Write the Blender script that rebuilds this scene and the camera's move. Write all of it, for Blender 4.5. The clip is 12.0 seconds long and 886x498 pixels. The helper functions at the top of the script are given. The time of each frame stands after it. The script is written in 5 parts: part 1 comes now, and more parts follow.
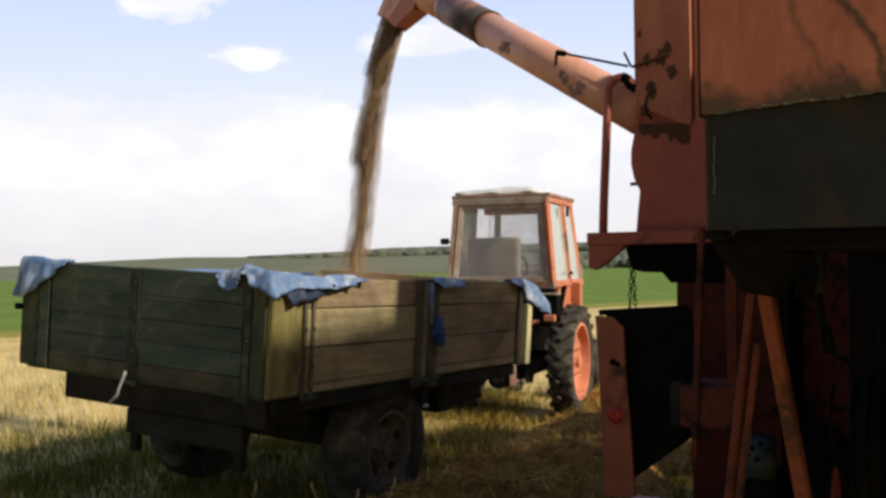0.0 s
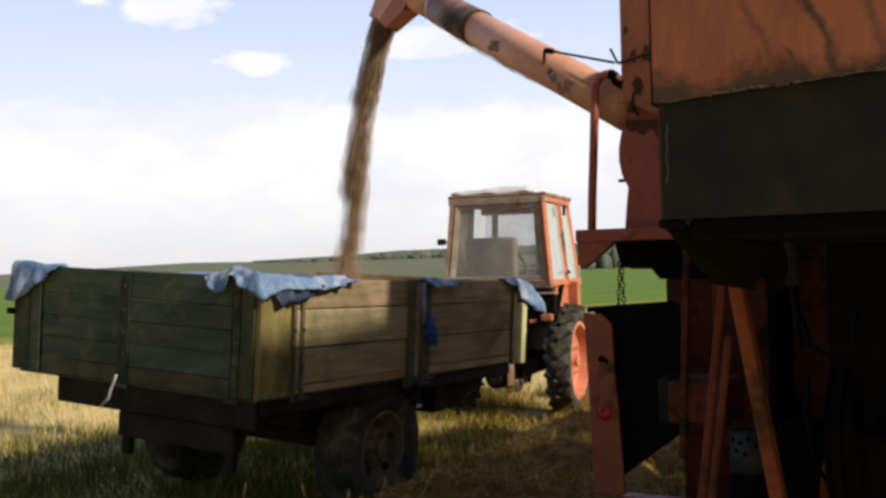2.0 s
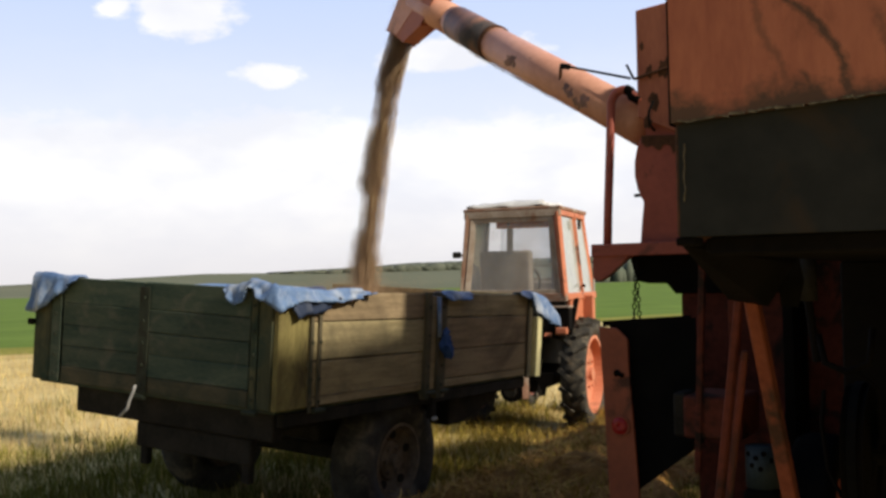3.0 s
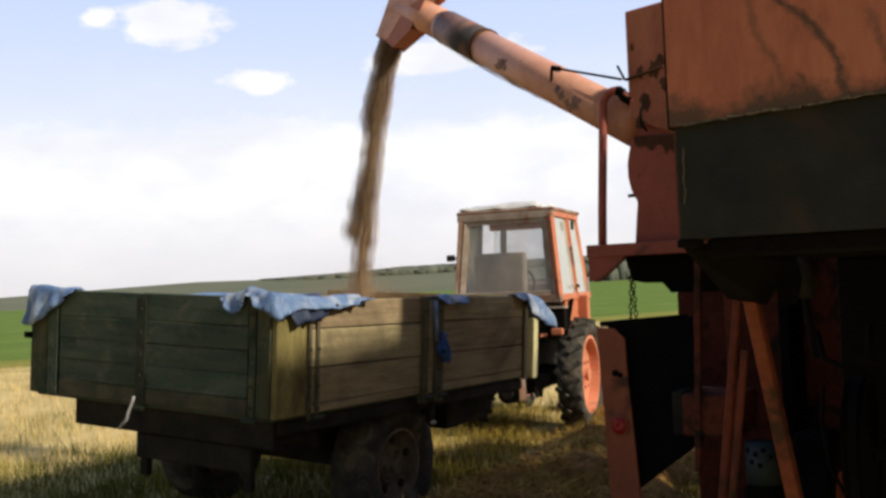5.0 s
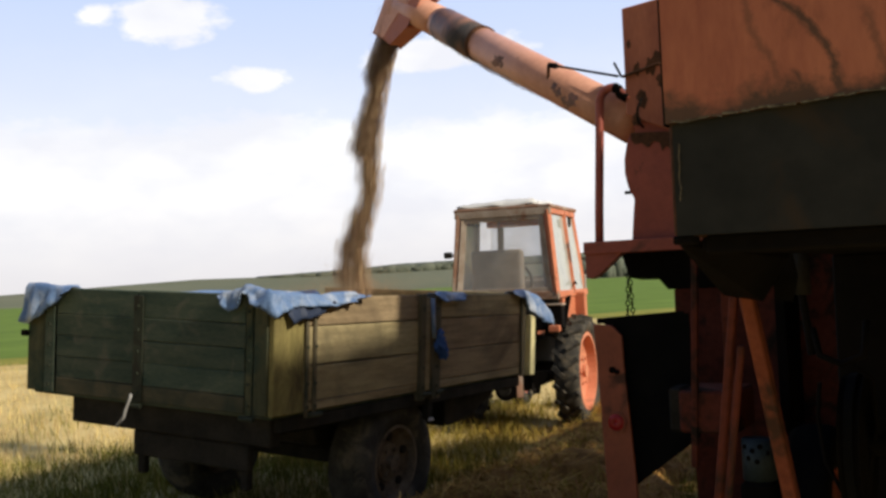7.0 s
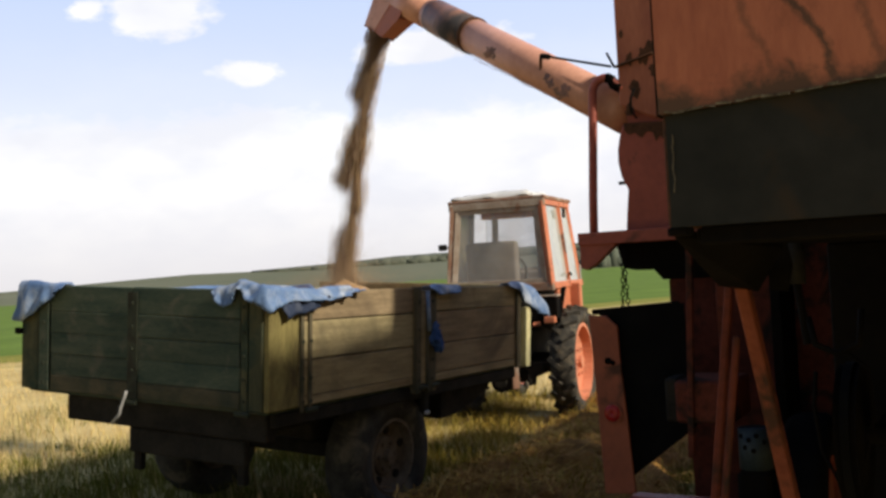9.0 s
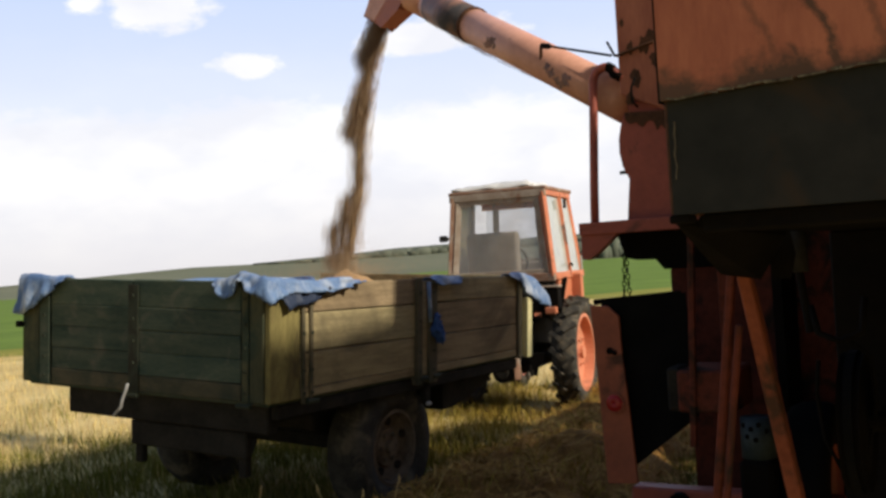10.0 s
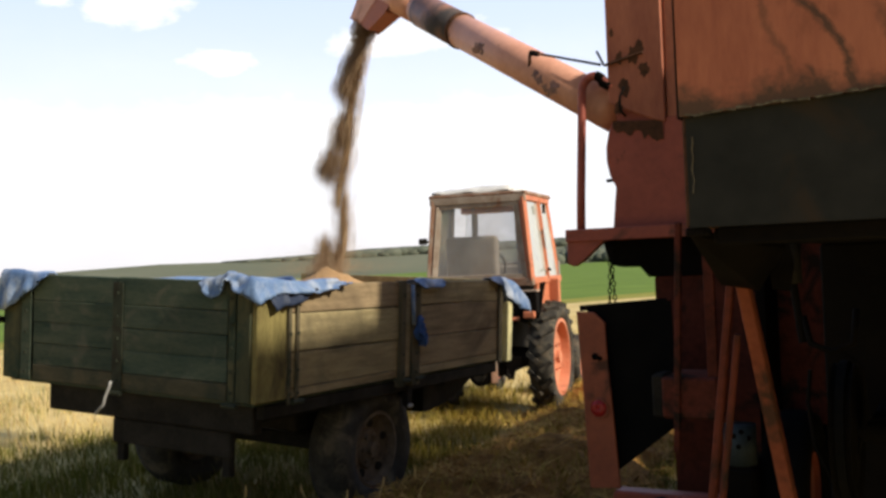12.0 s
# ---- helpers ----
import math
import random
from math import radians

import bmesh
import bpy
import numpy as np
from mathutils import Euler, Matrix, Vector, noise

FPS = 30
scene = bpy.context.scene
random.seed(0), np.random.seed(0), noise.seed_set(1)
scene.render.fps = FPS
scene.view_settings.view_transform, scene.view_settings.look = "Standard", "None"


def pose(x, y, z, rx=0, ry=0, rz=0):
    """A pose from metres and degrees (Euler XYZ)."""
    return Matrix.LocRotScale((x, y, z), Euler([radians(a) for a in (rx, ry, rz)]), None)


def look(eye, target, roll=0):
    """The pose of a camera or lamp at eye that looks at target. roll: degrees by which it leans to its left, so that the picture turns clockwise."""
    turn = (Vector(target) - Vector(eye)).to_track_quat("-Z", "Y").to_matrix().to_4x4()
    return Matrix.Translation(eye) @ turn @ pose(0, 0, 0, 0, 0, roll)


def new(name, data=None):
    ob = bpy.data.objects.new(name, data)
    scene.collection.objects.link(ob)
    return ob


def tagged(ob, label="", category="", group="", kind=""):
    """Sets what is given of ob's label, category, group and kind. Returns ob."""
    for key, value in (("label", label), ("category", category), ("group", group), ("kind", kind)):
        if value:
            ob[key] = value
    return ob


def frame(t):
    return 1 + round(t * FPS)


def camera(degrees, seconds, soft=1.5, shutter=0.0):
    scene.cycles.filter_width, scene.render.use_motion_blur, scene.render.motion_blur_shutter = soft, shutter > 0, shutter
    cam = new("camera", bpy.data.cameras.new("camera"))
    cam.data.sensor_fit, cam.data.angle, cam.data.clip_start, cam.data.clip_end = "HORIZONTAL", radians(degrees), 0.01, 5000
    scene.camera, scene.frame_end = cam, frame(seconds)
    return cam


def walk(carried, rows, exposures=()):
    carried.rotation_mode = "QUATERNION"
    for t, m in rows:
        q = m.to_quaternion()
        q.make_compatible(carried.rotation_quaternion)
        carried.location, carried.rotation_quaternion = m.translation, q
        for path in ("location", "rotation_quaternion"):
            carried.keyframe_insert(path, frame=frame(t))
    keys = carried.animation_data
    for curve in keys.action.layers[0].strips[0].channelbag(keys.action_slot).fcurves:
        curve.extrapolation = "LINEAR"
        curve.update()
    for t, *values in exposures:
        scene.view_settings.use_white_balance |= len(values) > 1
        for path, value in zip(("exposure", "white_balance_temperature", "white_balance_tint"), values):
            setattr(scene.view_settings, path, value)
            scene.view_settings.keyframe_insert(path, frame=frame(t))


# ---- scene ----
cam = camera(49.0, 12.0, soft=2.9, shutter=0.5)
PATH = [
    (0, (3.441, -4.046, 1.626), (2.438, -2.316, 1.665), -0.6),
    (0.5, (3.485, -4.027, 1.615), (2.477, -2.3, 1.664), -0.7),
    (1, (3.511, -3.968, 1.609), (2.499, -2.243, 1.647), -1.5),
    (1.5, (3.515, -3.973, 1.609), (2.512, -2.244, 1.645), -1.5),
    (2, (3.521, -3.992, 1.606), (2.508, -2.268, 1.65), -1.3),
    (2.5, (3.539, -4.0, 1.606), (2.53, -2.274, 1.648), -1.6),
    (3, (3.53, -4.034, 1.612), (2.493, -2.325, 1.682), -1.0),
    (5, (3.519, -4.059, 1.621), (2.497, -2.342, 1.696), -2.3),
    (5.5, (3.514, -4.059, 1.622), (2.481, -2.348, 1.701), -2.4),
    (6, (3.51, -4.036, 1.621), (2.465, -2.332, 1.691), -2.6),
    (6.5, (3.517, -4.044, 1.626), (2.495, -2.326, 1.69), -2.4),
    (7, (3.522, -4.059, 1.621), (2.504, -2.339, 1.69), -2.4),
    (9, (3.518, -4.046, 1.626), (2.508, -2.32, 1.678), -3.1),
    (9.5, (3.519, -4.045, 1.621), (2.516, -2.315, 1.662), -3.5),
    (10, (3.512, -4.034, 1.621), (2.499, -2.309, 1.656), -3.4),
    (10.5, (3.5, -4.024, 1.621), (2.497, -2.294, 1.645), -3.3),
    (11, (3.483, -3.999, 1.624), (2.478, -2.27, 1.637), -3.5),
    (11.5, (3.458, -4.036, 1.625), (2.481, -2.292, 1.641), -3.1),
    (12, (3.446, -4.116, 1.635), (2.487, -2.362, 1.671), -2.3),
]
walk(cam, [(t, look(e, g, r)) for t, e, g, r in PATH], exposures=((0, 0.06), (9.0, 0.06), (10.7, 0.06), (11.3, 0.19), (12.0, 0.29)))

# ---- world, sun, exposure ----
SUN_AZ, SUN_EL = 91.3, 34.0          # degrees from +y towards +x, and above the horizon
sun_way = Vector((math.sin(radians(SUN_AZ)) * math.cos(radians(SUN_EL)), math.cos(radians(SUN_AZ)) * math.cos(radians(SUN_EL)), math.sin(radians(SUN_EL))))
sun = new("sun", bpy.data.lights.new("sun", "SUN"))
sun.data.energy, sun.data.angle, sun.data.color = 4.7, radians(3.0), (1.0, 0.91, 0.76)
sun.matrix_world = look(sun_way * 60, (0, 0, 0))


def link(nt, a, b):
    nt.links.new(a, b)


def math_node(nt, op, a, b=None, c=None, clamp=False):
    n = nt.nodes.new("ShaderNodeMath")
    n.operation, n.use_clamp = op, clamp
    for i, v in enumerate((a, b, c)):
        if v is None:
            continue
        if isinstance(v, (int, float)):
            n.inputs[i].default_value = v
        else:
            link(nt, v, n.inputs[i])
    return n.outputs[0]


def ramp_node(nt, fac, stops):
    n = nt.nodes.new("ShaderNodeValToRGB")
    el = n.color_ramp.elements
    while len(el) < len(stops):
        el.new(0.5)
    for e, (p, c) in zip(el, stops):
        e.position = p
        e.color = (c, c, c, 1) if isinstance(c, (int, float)) else (*c, 1)
    link(nt, fac, n.inputs[0])
    return n.outputs[0]


def mix_node(nt, fac, a, b):
    n = nt.nodes.new("ShaderNodeMix")
    n.data_type = "RGBA"
    for sock, v in ((n.inputs[0], fac), (n.inputs[6], a), (n.inputs[7], b)):
        if isinstance(v, (int, float)):
            sock.default_value = v
        elif isinstance(v, tuple):
            sock.default_value = (*v, 1)
        else:
            link(nt, v, sock)
    return n.outputs[2]


def noise_node(nt, vec, scale, detail=4, rough=0.55, dist=0.0):
    n = nt.nodes.new("ShaderNodeTexNoise")
    n.inputs["Scale"].default_value, n.inputs["Detail"].default_value = scale, detail
    n.inputs["Roughness"].default_value, n.inputs["Distortion"].default_value = rough, dist
    if vec is not None:
        link(nt, vec, n.inputs["Vector"])
    return n.outputs["Fac"]


def build_world():
    w = bpy.data.worlds.new("sky")
    w.use_nodes = True
    scene.world = w
    nt = w.node_tree
    nt.nodes.clear()
    sky = nt.nodes.new("ShaderNodeTexSky")
    sky.sky_type, sky.sun_disc = "NISHITA", False
    sky.sun_elevation, sky.sun_rotation = radians(SUN_EL), radians(SUN_AZ)
    sky.air_density, sky.dust_density, sky.altitude = 1.0, 1.6, 100
    tc = nt.nodes.new("ShaderNodeTexCoord").outputs["Generated"]
    sep = nt.nodes.new("ShaderNodeSeparateXYZ")
    link(nt, tc, sep.inputs[0])
    z = sep.outputs[2]
    # flattened coordinates make the cloud layers lie down towards the horizon
    st = nt.nodes.new("ShaderNodeVectorMath")
    st.operation = "MULTIPLY"
    st.inputs[1].default_value = (1, 1, 2.2)
    link(nt, tc, st.inputs[0])
    n1 = noise_node(nt, st.outputs[0], 5.0, 6, 0.55)
    n2 = noise_node(nt, st.outputs[0], 22.0, 5, 0.6)
    # a bank of white cloud up to about nine degrees, ragged above
    edge = math_node(nt, "ADD", z, math_node(nt, "MULTIPLY", math_node(nt, "SUBTRACT", n1, 0.5), -0.07))
    edge = math_node(nt, "ADD", edge, math_node(nt, "MULTIPLY", math_node(nt, "SUBTRACT", n2, 0.5), -0.05))
    cloud = ramp_node(nt, edge, [(0.138, 1.0), (0.158, 0.80), (0.172, 0.16), (0.24, 0.0)])
    # fair-weather clouds above the bank
    for c, wide, high in (((-0.642, 0.737, 0.210), 0.037, 0.0125), ((-0.694, 0.670, 0.264), 0.050, 0.023), ((-0.739, 0.620, 0.265), 0.020, 0.012),
                          ((-0.490, 0.841, 0.231), 0.080, 0.019), ((-0.40, 0.84, 0.37), 0.09, 0.03), ((-0.80, 0.50, 0.40), 0.08, 0.03)):
        d = nt.nodes.new("ShaderNodeVectorMath")
        d.operation = "SUBTRACT"
        link(nt, tc, d.inputs[0])
        d.inputs[1].default_value = c
        s = nt.nodes.new("ShaderNodeVectorMath")
        s.operation = "MULTIPLY"
        link(nt, d.outputs[0], s.inputs[0])
        s.inputs[1].default_value = (1 / wide, 1 / wide, 1 / high)
        ln = nt.nodes.new("ShaderNodeVectorMath")
        ln.operation = "LENGTH"
        link(nt, s.outputs[0], ln.inputs[0])
        r = math_node(nt, "ADD", ln.outputs["Value"], math_node(nt, "MULTIPLY", math_node(nt, "SUBTRACT", n2, 0.5), 1.7))
        puff = ramp_node(nt, math_node(nt, "DIVIDE", r, 2.0), [(0.36, 0.97), (0.54, 0.0)])
        cloud = math_node(nt, "MAXIMUM", cloud, puff)
    veil = ramp_node(nt, z, [(0.12, (0.84, 0.89, 1.0)), (0.20, (0.71, 0.79, 0.99)), (0.30, (0.57, 0.69, 0.98)), (0.7, (0.26, 0.40, 0.75))])
    shade = noise_node(nt, st.outputs[0], 7.0, 4, 0.5)
    white = mix_node(nt, ramp_node(nt, shade, [(0.38, 0.0), (0.62, 1.0)]), (0.87, 0.88, 0.94), (1.04, 1.03, 1.03))
    white = mix_node(nt, ramp_node(nt, z, [(0.0, 0.0), (0.10, 1.0)]), (0.80, 0.775, 0.79), white)
    front = mix_node(nt, cloud, veil, white)
    # cloud covers the half in view; the unseen half is dimmed, to deepen shade
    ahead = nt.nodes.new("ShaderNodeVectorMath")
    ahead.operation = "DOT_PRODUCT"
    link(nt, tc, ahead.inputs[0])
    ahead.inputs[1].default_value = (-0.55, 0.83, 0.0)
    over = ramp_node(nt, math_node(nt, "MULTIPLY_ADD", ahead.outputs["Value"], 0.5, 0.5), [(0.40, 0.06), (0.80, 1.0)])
    blue = nt.nodes.new("ShaderNodeVectorMath")
    blue.operation = "SCALE"
    link(nt, sky.outputs[0], blue.inputs[0])
    blue.inputs["Scale"].default_value = SKY
    bg = nt.nodes.new("ShaderNodeBackground")
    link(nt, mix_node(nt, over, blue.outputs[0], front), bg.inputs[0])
    out = nt.nodes.new("ShaderNodeOutputWorld")
    link(nt, bg.outputs[0], out.inputs[0])


SKY = 0.07
build_world()


# ---- materials ----
def surface(name, low, high, scale=6.0, rough=0.8, metal=0.0, bump=0.25, stretch=(1, 1, 1), stain=None, stain_scale=1.5, stain_at=(0.52, 0.62), stain_rough=0.9, per="", vary=0.25, fine=9.0, gloss=None):
    """A paint, wood, soil or metal: two colours mixed by grain at two scales, a third as worn or dirty spots, and fine relief."""
    m = bpy.data.materials.new(name)
    m.use_nodes = True
    nt = m.node_tree
    bsdf = nt.nodes["Principled BSDF"]
    tc = nt.nodes.new("ShaderNodeTexCoord")
    mp = nt.nodes.new("ShaderNodeMapping")
    mp.inputs["Scale"].default_value = stretch
    link(nt, tc.outputs["Object"], mp.inputs[0])
    v = mp.outputs[0]
    big, small = noise_node(nt, v, scale, 5), noise_node(nt, v, scale * fine, 5, 0.65)
    f = math_node(nt, "ADD", math_node(nt, "MULTIPLY", big, 0.6), math_node(nt, "MULTIPLY", small, 0.4))
    col = mix_node(nt, ramp_node(nt, f, [(0.36, 0.0), (0.64, 1.0)]), low, high)
    rough_out = math_node(nt, "MULTIPLY_ADD", small, 0.25, rough - 0.12, clamp=True)
    if stain:
        sn = noise_node(nt, tc.outputs["Object"], stain_scale, 7, 0.62, 0.6)
        sf = ramp_node(nt, sn, [(stain_at[0], 0.0), (stain_at[1], 1.0)])
        col = mix_node(nt, sf, col, stain)
        rough_out = mix_node(nt, sf, rough_out, (stain_rough,) * 3)
    if per:
        if per == "object":
            rnd = nt.nodes.new("ShaderNodeObjectInfo").outputs["Random"]
        else:
            rnd = nt.nodes.new("ShaderNodeNewGeometry").outputs["Random Per Island"]
        hs = nt.nodes.new("ShaderNodeHueSaturation")
        link(nt, col, hs.inputs["Color"])
        link(nt, math_node(nt, "MULTIPLY_ADD", rnd, 2 * vary, 1 - vary), hs.inputs["Value"])
        link(nt, math_node(nt, "MULTIPLY_ADD", rnd, 0.03, 0.485), hs.inputs["Hue"])
        col = hs.outputs[0]
    link(nt, col, bsdf.inputs["Base Color"])
    link(nt, rough_out, bsdf.inputs["Roughness"])
    bsdf.inputs["Metallic"].default_value = metal
    # matt, dusty surfaces hardly shine
    bsdf.inputs["Specular IOR Level"].default_value = gloss if gloss is not None else 0.06 if rough >= 0.7 else 0.3
    if bump:
        b = nt.nodes.new("ShaderNodeBump")
        b.inputs["Strength"].default_value, b.inputs["Distance"].default_value = bump, 0.01
        link(nt, f, b.inputs["Height"])
        link(nt, b.outputs[0], bsdf.inputs["Normal"])
    return m


def pane_material(name, tint, dust, dirt=0.35):
    """Dusty window glass: clear and glossy, with a film of grey dust in uneven amounts."""
    m = bpy.data.materials.new(name)
    m.use_nodes = True
    nt = m.node_tree
    nt.nodes.clear()
    tr, gl, df = nt.nodes.new("ShaderNodeBsdfTransparent"), nt.nodes.new("ShaderNodeBsdfGlossy"), nt.nodes.new("ShaderNodeBsdfDiffuse")
    tr.inputs[0].default_value, gl.inputs["Roughness"].default_value, df.inputs[0].default_value = (*tint, 1), 0.06, (*dust, 1)
    fr = nt.nodes.new("ShaderNodeFresnel")
    m1, m2 = nt.nodes.new("ShaderNodeMixShader"), nt.nodes.new("ShaderNodeMixShader")
    link(nt, fr.outputs[0], m1.inputs[0]), link(nt, tr.outputs[0], m1.inputs[1]), link(nt, gl.outputs[0], m1.inputs[2])
    tc = nt.nodes.new("ShaderNodeTexCoord")
    n = noise_node(nt, tc.outputs["Object"], 5, 5, 0.6)
    link(nt, ramp_node(nt, n, [(0.3, dirt * 0.75), (0.7, min(1.0, dirt * 1.25))]), m2.inputs[0])
    tl, film = nt.nodes.new("ShaderNodeBsdfTranslucent"), nt.nodes.new("ShaderNodeMixShader")
    tl.inputs[0].default_value, film.inputs[0].default_value = (*dust, 1), 0.3
    link(nt, df.outputs[0], film.inputs[1]), link(nt, tl.outputs[0], film.inputs[2])
    link(nt, m1.outputs[0], m2.inputs[1]), link(nt, film.outputs[0], m2.inputs[2])
    out = nt.nodes.new("ShaderNodeOutputMaterial")
    link(nt, m2.outputs[0], out.inputs[0])
    return m


def rust_panel(m, seam, runs):
    """Adds rust to a sheet: a ragged band along its lower weld, and runs that bend up from it.
    runs: foot x, slope, bend, half width, top above the weld, strength."""
    nt = m.node_tree
    bsdf = nt.nodes["Principled BSDF"]
    base = bsdf.inputs["Base Color"].links[0].from_socket
    sep = nt.nodes.new("ShaderNodeSeparateXYZ")
    tc = nt.nodes.new("ShaderNodeTexCoord").outputs["Object"]
    link(nt, tc, sep.inputs[0])
    wide, fine = noise_node(nt, tc, 14.0, 5, 0.6), noise_node(nt, tc, 70.0, 4, 0.65)
    up = math_node(nt, "SUBTRACT", sep.outputs[2], math_node(nt, "MULTIPLY_ADD", sep.outputs[0], seam[1], seam[0]))
    ragged = math_node(nt, "ADD", up, math_node(nt, "MULTIPLY_ADD", wide, -0.12, 0.052))
    ragged = math_node(nt, "ADD", ragged, math_node(nt, "MULTIPLY_ADD", fine, -0.04, 0.02))
    mask = ramp_node(nt, math_node(nt, "MULTIPLY", ragged, 10.0), [(0.02, 0.95), (0.14, 0.6), (0.42, 0.0)])
    for foot, slope, bend, half, top, strength in runs:
        line = math_node(nt, "MULTIPLY_ADD", math_node(nt, "MULTIPLY", up, up), bend, math_node(nt, "MULTIPLY_ADD", up, slope, foot))
        line = math_node(nt, "ADD", line, math_node(nt, "MULTIPLY_ADD", wide, 0.05, -0.025))
        off = math_node(nt, "ABSOLUTE", math_node(nt, "SUBTRACT", sep.outputs[0], line))
        off = math_node(nt, "ADD", off, math_node(nt, "MULTIPLY_ADD", fine, 2.4 * half, -1.2 * half))
        run = ramp_node(nt, math_node(nt, "DIVIDE", off, 2.0 * half), [(0.10, strength), (0.75, 0.0)])
        ends = ramp_node(nt, math_node(nt, "DIVIDE", up, 2.0 * top), [(0.44, 1.0), (0.54, 0.0)])
        mask = math_node(nt, "MAXIMUM", mask, math_node(nt, "MULTIPLY", run, ends))
    link(nt, mix_node(nt, mask, base, (0.062, 0.034, 0.018)), bsdf.inputs["Base Color"])


M = {}
M["stubble"] = surface("stubble_ground", (0.40, 0.285, 0.105), (0.68, 0.535, 0.245), 0.7, 0.95, bump=0.6, stain=(0.34, 0.28, 0.10), stain_scale=0.5, stain_at=(0.52, 0.70), fine=22)
M["green"] = surface("green_crop", (0.092, 0.145, 0.019), (0.145, 0.212, 0.033), 0.25, 0.9, bump=0.3, fine=18)
# lifted and greyed, so that the haze of distance is in the colour
M["hill"] = surface("hill_fields", (0.112, 0.122, 0.074), (0.172, 0.172, 0.105), 0.006, 0.95, bump=0.0, stretch=(1, 1, 1), fine=5)
M["forest"] = surface("far_forest", (0.10, 0.112, 0.082), (0.14, 0.148, 0.11), 0.03, 0.95, bump=0.0, per="island", vary=0.07)
M["straw"] = surface("straw", (0.46, 0.325, 0.12), (0.70, 0.535, 0.24), 8, 0.85, bump=0.0, per="island", vary=0.35)
M["brownstraw"] = surface("brown_straw", (0.25, 0.122, 0.030), (0.60, 0.345, 0.10), 3, 0.85, bump=0.0, per="island", vary=0.45)
M["edge"] = surface("crop_edge", (0.17, 0.17, 0.024), (0.30, 0.27, 0.055), 0.5, 0.9, bump=0.3, fine=14)
M["grass"] = surface("green_grass", (0.085, 0.098, 0.017), (0.235, 0.205, 0.04), 2, 0.85, bump=0.0, per="island", vary=0.4)
M["lush"] = surface("lush_grass", (0.20, 0.155, 0.026), (0.46, 0.315, 0.065), 2, 0.85, bump=0.0, per="island", vary=0.45)
M["swath"] = surface("straw_swath", (0.13, 0.062, 0.018), (0.42, 0.225, 0.062), 5, 0.95, bump=0.9, fine=9)
M["wood"] = surface("weathered_boards", (0.19, 0.142, 0.080), (0.36, 0.28, 0.160), 3.0, 0.85, bump=0.45, stretch=(6, 0.7, 8), stain=(0.13, 0.10, 0.062), stain_scale=1.8, stain_at=(0.52, 0.74), per="object", vary=0.17)
M["postwood"] = surface("grimy_brown_posts", (0.075, 0.066, 0.042), (0.150, 0.122, 0.076), 4.0, 0.85, bump=0.4, stretch=(5, 5, 0.8), stain=(0.045, 0.05, 0.034), stain_scale=5, stain_at=(0.50, 0.66))
M["greenwood"] = surface("faded_green_boards", (0.030, 0.052, 0.040), (0.092, 0.104, 0.072), 2.4, 0.85, bump=0.4, stretch=(0.9, 5, 5), stain=(0.135, 0.125, 0.092), stain_scale=5.5, stain_at=(0.54, 0.78), per="object", vary=0.16)
M["brownboard"] = surface("bare_brown_boards", (0.056, 0.054, 0.034), (0.112, 0.098, 0.06), 2.4, 0.85, bump=0.4, stretch=(0.9, 5, 5), stain=(0.04, 0.05, 0.035), stain_scale=3.0, stain_at=(0.48, 0.66), per="object", vary=0.10)
M["olivewood"] = surface("olive_worn_boards", (0.042, 0.046, 0.028), (0.098, 0.092, 0.05), 3.0, 0.85, bump=0.4, stretch=(5, 5, 0.8), stain=(0.03, 0.044, 0.031), stain_scale=5, stain_at=(0.46, 0.64))
M["yellowwood"] = surface("yellowed_boards", (0.12, 0.10, 0.040), (0.27, 0.225, 0.085), 2.6, 0.85, bump=0.4, stretch=(5, 5, 0.9), stain=(0.085, 0.065, 0.034), stain_scale=4, stain_at=(0.46, 0.66))
M["paleyellow"] = surface("pale_yellow_post", (0.44, 0.40, 0.20), (0.60, 0.55, 0.31), 4.0, 0.85, bump=0.3, stain=(0.28, 0.255, 0.125), stain_scale=6, stain_at=(0.54, 0.70))
M["guard"] = surface("scratched_red_orange", (0.21, 0.058, 0.030), (0.33, 0.092, 0.045), 3.0, 0.6, bump=0.12, stain=(0.09, 0.04, 0.025), stain_scale=5.0, stain_at=(0.58, 0.68))
M["strut"] = surface("rust_red_strut", (0.13, 0.036, 0.018), (0.25, 0.072, 0.034), 5.0, 0.7, bump=0.2, stain=(0.06, 0.03, 0.018), stain_scale=6.0, stain_at=(0.52, 0.64))
M["iron"] = surface("old_green_iron", (0.030, 0.036, 0.025), (0.058, 0.062, 0.042), 8, 0.72, 0.1, 0.3, stain=(0.038, 0.036, 0.026), stain_scale=7)
M["chassis"] = surface("dirty_chassis", (0.013, 0.012, 0.010), (0.036, 0.031, 0.024), 6, 0.8, 0.1, 0.3)
M["rubber"] = surface("dusty_rubber", (0.025, 0.024, 0.022), (0.075, 0.068, 0.055), 7, 0.85, bump=0.4, stain=(0.16, 0.13, 0.09), stain_scale=6, stain_at=(0.52, 0.7))
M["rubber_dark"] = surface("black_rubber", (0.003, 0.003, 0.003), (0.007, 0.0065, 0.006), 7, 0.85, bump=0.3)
M["tarp"] = surface("blue_tarpaulin", (0.065, 0.122, 0.25), (0.155, 0.235, 0.38), 6, 0.5, bump=0.3, stain=(0.36, 0.40, 0.46), stain_scale=4.5, stain_at=(0.48, 0.64), stain_rough=0.5)
